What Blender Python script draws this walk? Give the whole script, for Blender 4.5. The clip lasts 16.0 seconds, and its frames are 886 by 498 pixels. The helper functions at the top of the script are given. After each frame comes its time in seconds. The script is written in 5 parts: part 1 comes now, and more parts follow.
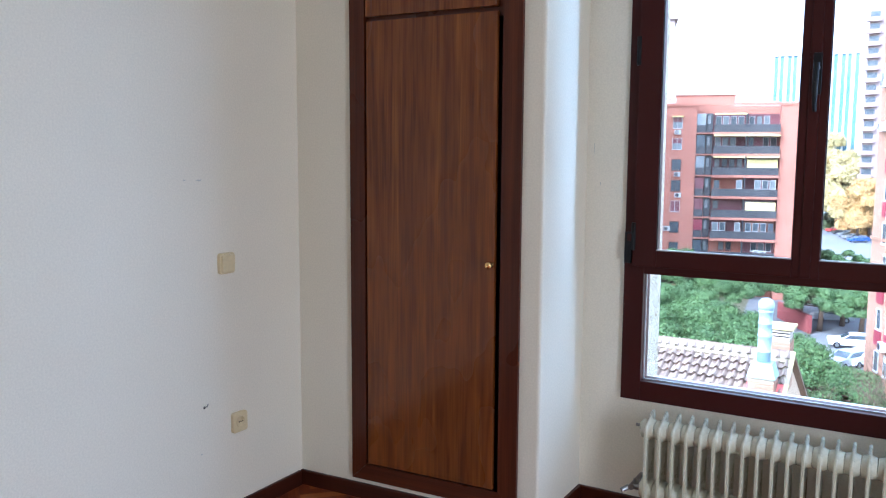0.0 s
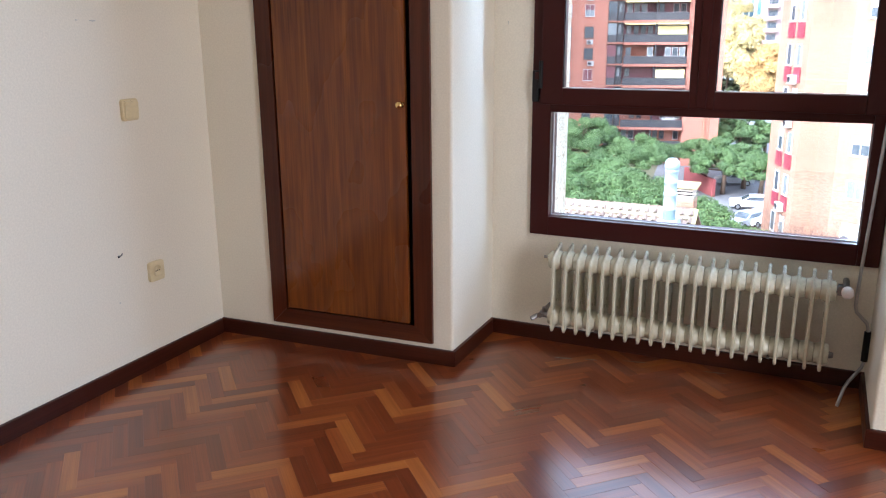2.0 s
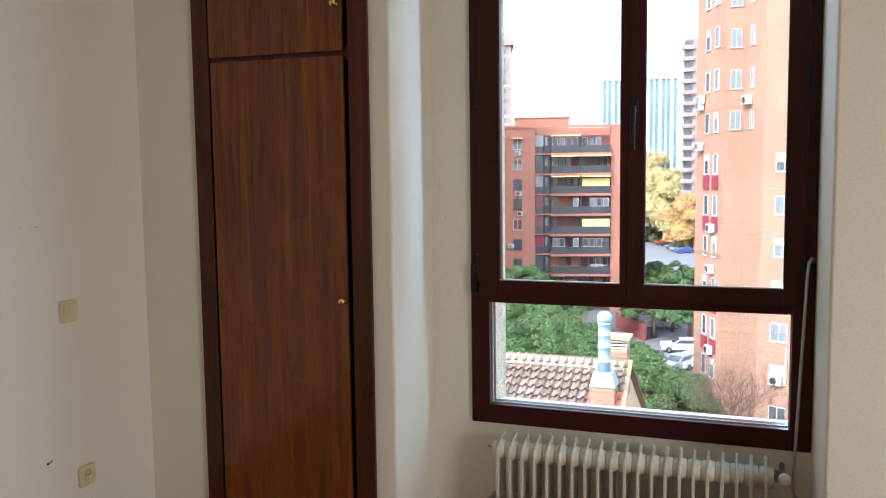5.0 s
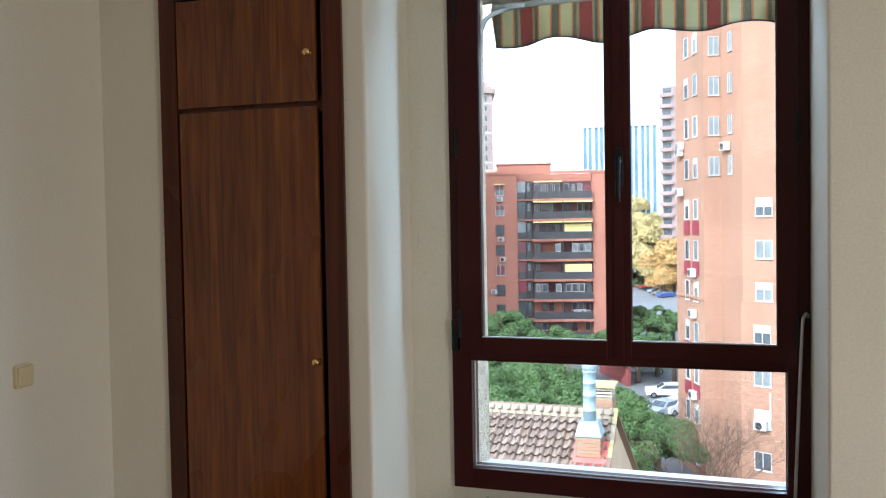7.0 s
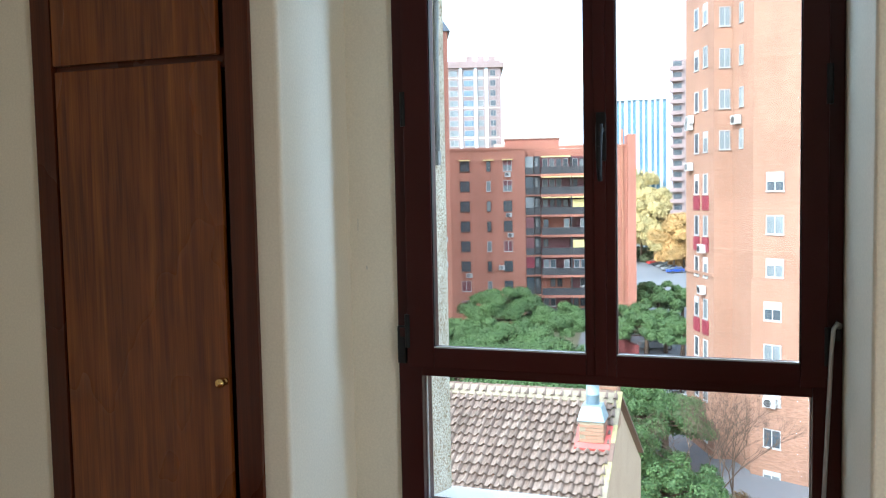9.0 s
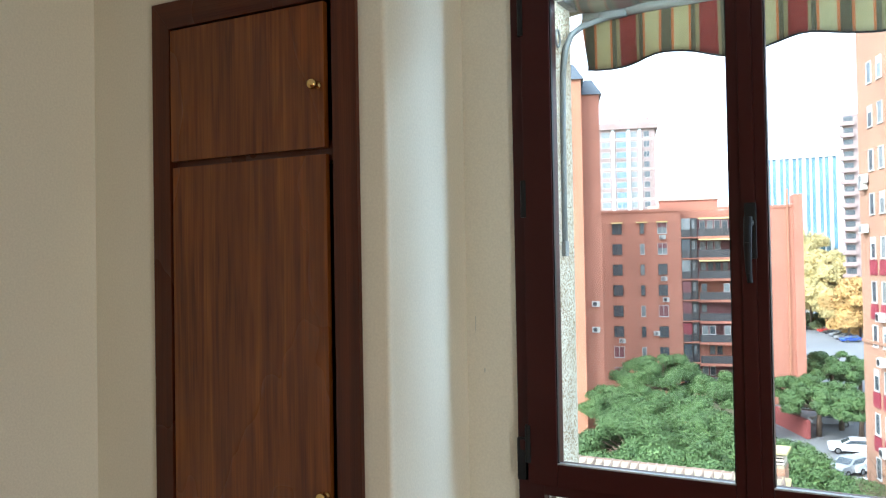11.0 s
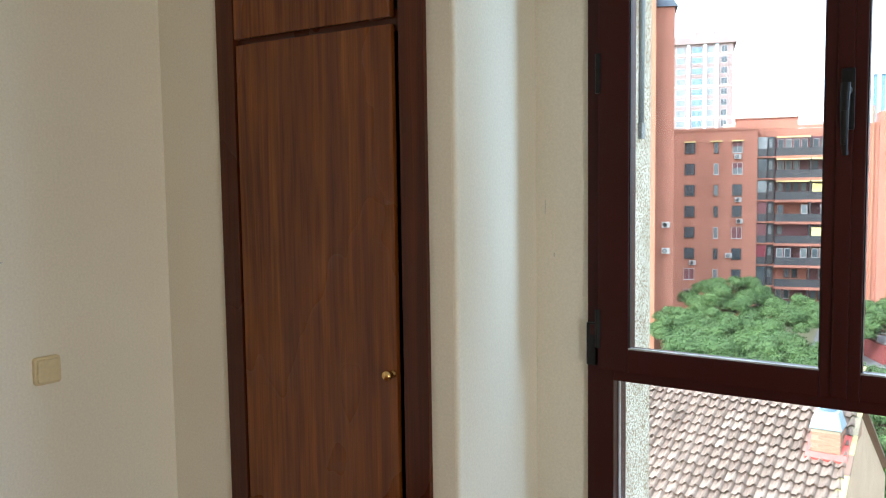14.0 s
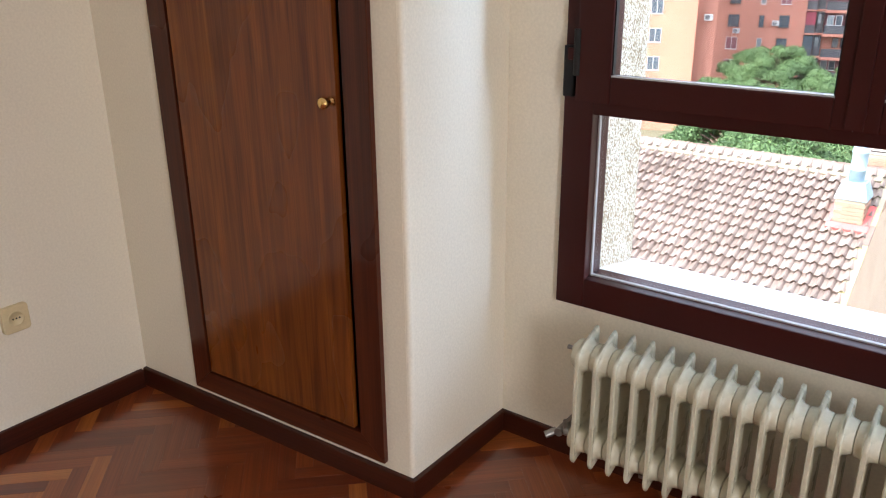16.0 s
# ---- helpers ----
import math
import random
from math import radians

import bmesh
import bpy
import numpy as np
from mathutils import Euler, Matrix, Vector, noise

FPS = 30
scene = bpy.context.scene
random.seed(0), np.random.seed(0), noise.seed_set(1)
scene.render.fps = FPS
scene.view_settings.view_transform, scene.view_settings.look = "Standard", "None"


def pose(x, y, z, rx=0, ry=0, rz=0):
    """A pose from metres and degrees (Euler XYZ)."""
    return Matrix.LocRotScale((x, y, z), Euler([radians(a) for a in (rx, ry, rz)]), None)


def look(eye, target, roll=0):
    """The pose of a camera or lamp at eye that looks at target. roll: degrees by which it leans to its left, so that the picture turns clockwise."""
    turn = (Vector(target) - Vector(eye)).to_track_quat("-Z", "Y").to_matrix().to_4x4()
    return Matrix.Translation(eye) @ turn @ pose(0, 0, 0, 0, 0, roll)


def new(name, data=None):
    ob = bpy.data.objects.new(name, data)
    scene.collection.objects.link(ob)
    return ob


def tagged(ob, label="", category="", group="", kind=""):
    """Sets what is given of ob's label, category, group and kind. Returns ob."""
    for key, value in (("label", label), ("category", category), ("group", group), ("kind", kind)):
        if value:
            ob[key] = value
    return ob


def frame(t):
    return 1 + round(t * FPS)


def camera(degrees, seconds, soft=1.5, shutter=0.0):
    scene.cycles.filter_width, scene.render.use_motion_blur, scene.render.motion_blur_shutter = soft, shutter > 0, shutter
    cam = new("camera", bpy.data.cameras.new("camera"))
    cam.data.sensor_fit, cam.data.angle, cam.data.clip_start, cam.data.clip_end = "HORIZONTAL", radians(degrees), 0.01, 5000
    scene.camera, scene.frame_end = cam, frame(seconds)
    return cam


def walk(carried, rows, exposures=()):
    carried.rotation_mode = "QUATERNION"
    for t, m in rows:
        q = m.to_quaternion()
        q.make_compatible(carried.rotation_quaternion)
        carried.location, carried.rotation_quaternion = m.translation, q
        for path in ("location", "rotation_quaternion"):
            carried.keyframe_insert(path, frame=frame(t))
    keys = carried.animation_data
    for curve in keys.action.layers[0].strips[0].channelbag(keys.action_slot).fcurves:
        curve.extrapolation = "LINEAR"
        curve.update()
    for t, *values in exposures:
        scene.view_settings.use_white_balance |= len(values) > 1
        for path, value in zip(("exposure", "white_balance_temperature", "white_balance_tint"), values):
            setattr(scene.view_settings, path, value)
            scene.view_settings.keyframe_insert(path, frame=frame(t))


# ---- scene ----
cam = camera(57.3, 16.0, 1.15)
PATH = [
    (0, (2.337, -0.577, 1.468), (1.323, 1.132, 1.241), 0.3),
    (0.5, (2.334, -0.584, 1.413), (1.326, 1.114, 1.099), 0.2),
    (1, (2.348, -0.61, 1.366), (1.376, 1.088, 0.948), -0.0),
    (1.5, (2.371, -0.63, 1.34), (1.476, 1.09, 0.851), -0.3),
    (2, (2.387, -0.637, 1.344), (1.58, 1.114, 0.816), -0.4),
    (2.5, (2.386, -0.648, 1.362), (1.639, 1.128, 0.826), -0.2),
    (3, (2.38, -0.652, 1.393), (1.663, 1.14, 0.869), -0.2),
    (3.5, (2.367, -0.654, 1.428), (1.665, 1.158, 0.954), -0.3),
    (4, (2.361, -0.654, 1.467), (1.669, 1.182, 1.077), -0.5),
    (4.5, (2.367, -0.662, 1.502), (1.68, 1.195, 1.223), -0.6),
    (5, (2.372, -0.664, 1.531), (1.689, 1.208, 1.357), -0.7),
    (5.2, (2.369, -0.662, 1.546), (1.688, 1.213, 1.404), -0.7),
    (7.5, (2.338, -0.421, 1.56), (1.715, 1.478, 1.5), -1.2),
    (8, (2.356, -0.265, 1.549), (1.76, 1.641, 1.449), -1.3),
    (10.3, (2.332, 0.417, 1.672), (1.437, 2.203, 1.576), -1.0),
    (10.5, (2.338, 0.406, 1.681), (1.401, 2.173, 1.624), -0.9),
    (11, (2.343, 0.376, 1.69), (1.343, 2.107, 1.728), -1.0),
    (11.5, (2.34, 0.369, 1.705), (1.294, 2.072, 1.79), -1.0),
    (12, (2.332, 0.38, 1.698), (1.254, 2.061, 1.794), -1.0),
    (12.5, (2.326, 0.392, 1.667), (1.232, 2.064, 1.767), -1.0),
    (13, (2.32, 0.406, 1.642), (1.212, 2.069, 1.698), -1.0),
    (13.5, (2.311, 0.412, 1.609), (1.19, 2.068, 1.584), -0.9),
    (14, (2.302, 0.433, 1.571), (1.164, 2.07, 1.416), -0.8),
    (14.5, (2.278, 0.43, 1.494), (1.146, 2.046, 1.167), -0.6),
    (15, (2.271, 0.454, 1.407), (1.155, 2.024, 0.866), -0.4),
    (15.5, (2.277, 0.505, 1.376), (1.17, 2.023, 0.691), -0.3),
    (16, (2.294, 0.789, 1.4), (1.162, 2.281, 0.699), -0.6),
]
EXPOSURES = [(0, 2.0, 4800, 12), (1, 2.08, 5100, 14), (2, 2.15, 5380, 16), (3.5, 1.97, 5470, 15), (5, 1.52, 5650, 12), (8, 1.35, 5420, 6), (10.5, 1.6, 5520, 4), (12.5, 1.74, 5720, 3), (14, 1.72, 5650, 5), (15, 1.9, 5800, 13), (16, 2.03, 5830, 16)]
walk(cam, [(t, look(eye, target, roll)) for t, eye, target, roll in PATH], EXPOSURES)

# ---- world and sun: a bright overcast day ----
world = bpy.data.worlds.new("overcast_sky")
scene.world = world
world.use_nodes = True
wn = world.node_tree.nodes
wl = world.node_tree.links
sky = wn.new("ShaderNodeTexSky")
sky.sky_type, sky.sun_disc = "NISHITA", False
sky.sun_elevation, sky.sun_rotation = radians(38), radians(205)
sky.air_density, sky.dust_density, sky.ozone_density = 1.0, 4.0, 1.0
haze = wn.new("ShaderNodeHueSaturation")
haze.inputs["Saturation"].default_value = 0.45
wl.new(sky.outputs["Color"], haze.inputs["Color"])
cloud = wn.new("ShaderNodeMix")                # an even veil of cloud over the whole dome
cloud.data_type, cloud.blend_type = "RGBA", "ADD"
cloud.inputs[0].default_value, cloud.inputs[7].default_value = 1.0, (3.0, 3.25, 3.6, 1)
wl.new(haze.outputs["Color"], cloud.inputs[6])
wl.new(cloud.outputs[2], wn["Background"].inputs["Color"])
wn["Background"].inputs["Strength"].default_value = 0.15

sun = new("sun", bpy.data.lights.new("sun", "SUN"))
sun.data.energy, sun.data.angle, sun.data.color = 1.2, radians(14), (1.0, 0.95, 0.88)
sun.matrix_world = look((-42, -91, 78), (0, 0, 0))

# added lamps: sky stand-ins at window side and head, fill in an invented doorway
for lamp_name, size, watts, eye_, to_, hue in (("window_side_daylight", (0.24, 1.86), 8, (2.608, 2.86, 1.55), (1.608, 2.36, 1.55), (0.60, 0.80, 1.0)), ("window_head_daylight", (1.24, 0.085), 4, (1.98, 2.93, 2.657), (1.98, 2.0, 2.36), (0.66, 0.84, 1.0)), ("unseen_side_fill", (0.84, 1.95), 13, (4.42, 0.30, 1.02), (0.0, 1.0, 1.45), (1.0, 0.90, 0.74))):
    lamp = new(lamp_name, bpy.data.lights.new(lamp_name, "AREA"))
    lamp.data.shape, lamp.data.size, lamp.data.size_y = "RECTANGLE", size[0], size[1]
    lamp.data.energy, lamp.data.color = watts, hue
    lamp.matrix_world = look(eye_, to_)


# ---- materials ----
def shader(name, rough=0.6, metal=0.0, coat=0.0):
    m = bpy.data.materials.new(name)
    m.use_nodes = True
    b = m.node_tree.nodes["Principled BSDF"]
    b.inputs["Roughness"].default_value = rough
    b.inputs["Metallic"].default_value = metal
    b.inputs["Coat Weight"].default_value = coat
    b.inputs["Coat Roughness"].default_value = 0.10
    b.inputs["Coat IOR"].default_value = 1.75
    return m, m.node_tree.nodes, m.node_tree.links, b


def noise_node(n, l, scale, stretch=(1, 1, 1), detail=4.0, shift=None):
    tc, mp, nz = n.new("ShaderNodeTexCoord"), n.new("ShaderNodeMapping"), n.new("ShaderNodeTexNoise")
    mp.inputs["Scale"].default_value = stretch
    l.new(tc.outputs["Object"], mp.inputs["Vector"])
    mp.inputs["Location"].default_value = (5.3, 2.1, 7.7)
    if shift is not None:
        l.new(shift, mp.inputs["Location"])
    l.new(mp.outputs["Vector"], nz.inputs["Vector"])
    nz.inputs["Scale"].default_value, nz.inputs["Detail"].default_value = scale, detail
    return nz


def ramp_node(n, l, fac, stops, constant=False):
    r = n.new("ShaderNodeValToRGB")
    if constant:
        r.color_ramp.interpolation = "CONSTANT"
    els = r.color_ramp.elements
    while len(els) < len(stops):
        els.new(1.0)
    for e, (p, c) in zip(els, stops):
        e.position, e.color = p, (*c, 1)
    l.new(fac, r.inputs["Fac"])
    return r


def mix_node(n, l, fac, a, b, mode="MIX"):
    x = n.new("ShaderNodeMix")
    x.data_type, x.blend_type = "RGBA", mode
    for sock, v in ((x.inputs[0], fac), (x.inputs[6], a), (x.inputs[7], b)):
        if isinstance(v, (int, float)):
            sock.default_value = v
        elif isinstance(v, tuple):
            sock.default_value = (*v, 1)
        else:
            l.new(v, sock)
    return x.outputs[2]


def bump_node(n, l, b, height, strength, distance=0.002):
    bp = n.new("ShaderNodeBump")
    bp.inputs["Strength"].default_value, bp.inputs["Distance"].default_value = strength, distance
    l.new(height, bp.inputs["Height"])
    l.new(bp.outputs["Normal"], b.inputs["Normal"])


def plain(name, dark, light, scale=6.0, rough=0.6, metal=0.0, fine=80.0, bump=0.15, depth=0.002, coat=0.0, stretch=(1, 1, 1)):
    """Two-scale mottled surface: broad stains and fine grain."""
    m, n, l, b = shader(name, rough, metal, coat)
    big, small = noise_node(n, l, scale, stretch), noise_node(n, l, fine, stretch, 3.0)
    base = ramp_node(n, l, big.outputs["Fac"], [(0.32, dark), (0.68, light)])
    mid = tuple((p + q) / 2 for p, q in zip(dark, light))
    fin = ramp_node(n, l, small.outputs["Fac"], [(0.3, tuple(c * 0.85 for c in mid)), (0.7, tuple(min(1, c * 1.12) for c in mid))])
    l.new(mix_node(n, l, 0.35, base.outputs["Color"], fin.outputs["Color"]), b.inputs["Base Color"])
    rr = n.new("ShaderNodeMapRange")
    rr.inputs["To Min"].default_value, rr.inputs["To Max"].default_value = max(0.03, rough - 0.07), min(1, rough + 0.07)
    l.new(big.outputs["Fac"], rr.inputs["Value"])
    l.new(rr.outputs["Result"], b.inputs["Roughness"])
    if bump:
        bump_node(n, l, b, small.outputs["Fac"], bump, depth)
    return m


def wood(name, stops, along=2, rough=0.3, coat=0.3, lines=26.0, vary="", bump=0.08, ribbon=0.0):
    """Straight-grained timber; vary: 'object' or 'island' shifts tone and grain piece by piece."""
    m, n, l, b = shader(name, rough, 0.0, coat)
    shift = rnd = None
    if vary:
        rnd = n.new("ShaderNodeObjectInfo").outputs["Random"] if vary == "object" else n.new("ShaderNodeNewGeometry").outputs["Random Per Island"]
        cb = n.new("ShaderNodeCombineXYZ")
        mu = n.new("ShaderNodeMath")
        mu.operation, mu.inputs[1].default_value = "MULTIPLY", 37.0
        l.new(rnd, mu.inputs[0])
        for k in range(3):
            l.new(mu.outputs[0], cb.inputs[k])
        shift = cb.outputs[0]
    st = [1.0, 1.0, 1.0]
    st[along] = 0.035
    grain = noise_node(n, l, lines, tuple(st), 6.0, shift)
    st[along] = 0.012
    pores = noise_node(n, l, lines * 9, tuple(st), 2.0, shift)
    cloud = noise_node(n, l, 2.3, (1, 1, 0.6), 3.0, shift)
    base = ramp_node(n, l, grain.outputs["Fac"], stops)
    if ribbon:
        st[along] = 0.07
        band = noise_node(n, l, 62.0, tuple(st), 1.5)
        base = n.new("ShaderNodeMix")
        base.data_type, base.blend_type, base.inputs[0].default_value = "RGBA", "MULTIPLY", ribbon
        l.new(ramp_node(n, l, grain.outputs["Fac"], stops).outputs["Color"], base.inputs[6])
        l.new(ramp_node(n, l, band.outputs["Fac"], [(0.36, (0.62, 0.52, 0.44)), (0.5, (0.97, 0.97, 0.97)), (0.64, (1.2, 1.22, 1.2))]).outputs["Color"], base.inputs[7])
    base_out = base.outputs[2] if ribbon else base.outputs["Color"]
    col = mix_node(n, l, 0.5, base_out, ramp_node(n, l, pores.outputs["Fac"], [(0.35, (0.55, 0.5, 0.46)), (0.6, (1, 1, 1))]).outputs["Color"], "MULTIPLY")
    col = mix_node(n, l, 0.55, col, ramp_node(n, l, cloud.outputs["Fac"], [(0.25, (0.84, 0.81, 0.79)), (0.75, (1.08, 1.07, 1.06))]).outputs["Color"], "MULTIPLY")
    if rnd is not None:
        tone = ramp_node(n, l, rnd, [(0.0, (0.58, 0.46, 0.44)), (0.3, (0.82, 0.72, 0.68)), (0.7, (1.02, 1.02, 1.0)), (0.86, (1.35, 1.6, 1.45)), (1.0, (1.75, 2.5, 2.1))])
        col = mix_node(n, l, 1.0, col, tone.outputs["Color"], "MULTIPLY")
    l.new(col, b.inputs["Base Color"])
    rr = n.new("ShaderNodeMapRange")
    rr.inputs["To Min"].default_value, rr.inputs["To Max"].default_value = rough - 0.06, rough + 0.12
    l.new(cloud.outputs["Fac"], rr.inputs["Value"])
    l.new(rr.outputs["Result"], b.inputs["Roughness"])
    bump_node(n, l, b, pores.outputs["Fac"], bump, 0.001)
    return m


def glass(name, tint=(0.97, 0.99, 0.98)):
    m = bpy.data.materials.new(name)
    m.use_nodes = True
    n, l = m.node_tree.nodes, m.node_tree.links
    n.remove(n["Principled BSDF"])
    tr, gl, fr, mx = (n.new("ShaderNode" + k) for k in ("BsdfTransparent", "BsdfGlossy", "Fresnel", "MixShader"))
    tr.inputs["Color"].default_value = (*tint, 1)
    gl.inputs["Roughness"].default_value = 0.0
    fr.inputs["IOR"].default_value = 1.45
    l.new(fr.outputs[0], mx.inputs[0])
    l.new(tr.outputs[0], mx.inputs[1])
    l.new(gl.outputs[0], mx.inputs[2])
    l.new(mx.outputs[0], n["Material Output"].inputs["Surface"])
    return m


def brick(name, a, b_, mortar, size=(0.24, 0.06), rough=0.85, vertical_axis="xz"):
    """Brickwork as a relief texture for walls that stay far off."""
    m, n, l, b = shader(name, rough)
    tc = n.new("ShaderNodeTexCoord")
    sep, cmb = n.new("ShaderNodeSeparateXYZ"), n.new("ShaderNodeCombineXYZ")
    add = n.new("ShaderNodeMath")
    l.new(tc.outputs["Object"], sep.inputs[0])
    l.new(sep.outputs["X"], add.inputs[0])
    l.new(sep.outputs["Y"], add.inputs[1])
    l.new(add.outputs[0], cmb.inputs[0])
    l.new(sep.outputs["Z"], cmb.inputs[1])
    bt = n.new("ShaderNodeTexBrick")
    l.new(cmb.outputs[0], bt.inputs["Vector"])
    bt.inputs["Scale"].default_value = 1.0
    bt.inputs["Brick Width"].default_value, bt.inputs["Row Height"].default_value = size
    bt.inputs["Mortar Size"].default_value = 0.006
    bt.inputs["Color1"].default_value, bt.inputs["Color2"].default_value, bt.inputs["Mortar"].default_value = (*a, 1), (*b_, 1), (*mortar, 1)
    cloud = noise_node(n, l, 0.35, (1, 1, 1), 5.0)
    streak = noise_node(n, l, 0.8, (1, 1, 0.12), 4.0)
    col = mix_node(n, l, 0.8, bt.outputs["Color"], ramp_node(n, l, cloud.outputs["Fac"], [(0.3, (0.86, 0.84, 0.82)), (0.7, (1.08, 1.08, 1.08))]).outputs["Color"], "MULTIPLY")
    col = mix_node(n, l, 0.5, col, ramp_node(n, l, streak.outputs["Fac"], [(0.35, (0.82, 0.8, 0.8)), (0.6, (1.05, 1.05, 1.05))]).outputs["Color"], "MULTIPLY")
    grit = noise_node(n, l, 2.6, (1, 1, 6.0), 6.0)
    col = mix_node(n, l, 0.7, col, ramp_node(n, l, grit.outputs["Fac"], [(0.36, (0.72, 0.70, 0.68)), (0.52, (1.0, 1.0, 1.0)), (0.68, (1.16, 1.18, 1.2))]).outputs["Color"], "MULTIPLY")
    l.new(col, b.inputs["Base Color"])
    return m


def thin(n, l, b, share):
    """Lets part of the light through, for leaves and canvas."""
    tl, mx = n.new("ShaderNodeBsdfTranslucent"), n.new("ShaderNodeMixShader")
    l.new(b.inputs["Base Color"].links[0].from_socket, tl.inputs["Color"])
    mx.inputs[0].default_value = share
    l.new(b.outputs[0], mx.inputs[1])
    l.new(tl.outputs[0], mx.inputs[2])
    l.new(mx.outputs[0], n["Material Output"].inputs["Surface"])


def leaves(name, stops, share=0.2):
    m, n, l, b = shader(name, 0.65)
    rnd = n.new("ShaderNodeNewGeometry").outputs["Random Per Island"]
    col = ramp_node(n, l, rnd, stops).outputs["Color"]
    cloud = noise_node(n, l, 0.45, (1, 1, 1), 3.0)
    col = mix_node(n, l, 0.7, col, ramp_node(n, l, cloud.outputs["Fac"], [(0.3, (0.6, 0.65, 0.6)), (0.7, (1.3, 1.25, 1.1))]).outputs["Color"], "MULTIPLY")
    l.new(col, b.inputs["Base Color"])
    thin(n, l, b, share)
    return m


PAINT = plain("wall_paint", (0.795, 0.740, 0.610), (0.840, 0.785, 0.655), 1.6, 0.75, fine=140, bump=0.25, depth=0.0015)
CEILING = plain("ceiling_paint", (0.80, 0.79, 0.76), (0.84, 0.83, 0.80), 1.2, 0.8, fine=120, bump=0.1)
SAPELE = wood("sapele_veneer", [(0.25, (0.124, 0.031, 0.0048)), (0.5, (0.186, 0.051, 0.0070)), (0.75, (0.255, 0.079, 0.0110))], 2, 0.24, 0.18, 30, ribbon=0.6)
SAPELE_DARK = wood("stained_sapele", [(0.25, (0.052, 0.010, 0.004)), (0.5, (0.082, 0.018, 0.006)), (0.75, (0.115, 0.029, 0.009))], 2, 0.26, 0.12, 30)
SAPELE_RAIL = wood("stained_sapele_rail", [(0.25, (0.052, 0.010, 0.004)), (0.5, (0.082, 0.018, 0.006)), (0.75, (0.115, 0.029, 0.009))], 0, 0.26, 0.12, 30)
SKIRT = wood("skirting_wood", [(0.3, (0.030, 0.006, 0.003)), (0.7, (0.064, 0.014, 0.006))], 0, 0.34, 0.12, 22)
PARQUET = wood("parquet_piece", [(0.2, (0.180, 0.036, 0.008)), (0.5, (0.245, 0.053, 0.011)), (0.8, (0.315, 0.077, 0.016))], 0, 0.28, 0.7, 34, "object")
PARQUET_ISLE = wood("parquet_rest", [(0.2, (0.180, 0.036, 0.008)), (0.5, (0.245, 0.053, 0.011)), (0.8, (0.315, 0.077, 0.016))], 0, 0.28, 0.7, 34, "island")
SUBFLOOR = plain("floor_joint", (0.02, 0.009, 0.005), (0.035, 0.014, 0.008), 10, 0.5)
FRAME = plain("mahogany_aluminium", (0.036, 0.0065, 0.0055), (0.050, 0.009, 0.008), 3, 0.36, fine=220, bump=0.05)
BLACK = plain("black_fitting", (0.007, 0.007, 0.008), (0.014, 0.014, 0.015), 20, 0.45)
for varnished in (PARQUET, PARQUET_ISLE):
    varnished.node_tree.nodes["Principled BSDF"].inputs["Coat Roughness"].default_value = 0.165
for satin, level in ((SAPELE, 0.3), (SAPELE_DARK, 0.22), (SAPELE_RAIL, 0.22), (FRAME, 0.22), (PARQUET, 0.4), (PARQUET_ISLE, 0.4), (SKIRT, 0.2), (BLACK, 0.25)):
    satin.node_tree.nodes["Principled BSDF"].inputs["Specular IOR Level"].default_value = level
# grey bead, its colour lightened for the sky it reflects
GASKET_GLINT = plain("grey_gasket_glint", (0.42, 0.42, 0.42), (0.55, 0.55, 0.55), 20, 0.35)
BRASS = plain("polished_brass", (0.72, 0.47, 0.16), (0.82, 0.58, 0.24), 30, 0.16, 1.0, bump=0.0)
ENAMEL = plain("radiator_enamel", (0.60, 0.58, 0.44), (0.69, 0.67, 0.53), 9, 0.28, fine=90, bump=0.06, coat=0.3)
GARDEN = plain("dark_red_wall", (0.20, 0.045, 0.045), (0.28, 0.07, 0.065), 1.5, 0.85)
STEEL = plain("dull_steel", (0.20, 0.20, 0.20), (0.38, 0.38, 0.37), 30, 0.4, 0.9)
ZINC = plain("crank_steel", (0.42, 0.43, 0.44), (0.55, 0.56, 0.56), 30, 0.35, 0.8)
IVORY = plain("ivory_plastic", (0.68, 0.57, 0.33), (0.74, 0.63, 0.39), 12, 0.4, bump=0.03)
WHITE = plain("white_plastic", (0.74, 0.73, 0.70), (0.82, 0.81, 0.79), 12, 0.4, bump=0.03)
# near-black colour that stands in for shade inside gaps and holes
HOLE_SHADE = plain("hole_shade", (0.015, 0.013, 0.012), (0.03, 0.026, 0.024), 20, 0.8)
GLASS = glass("window_glass")


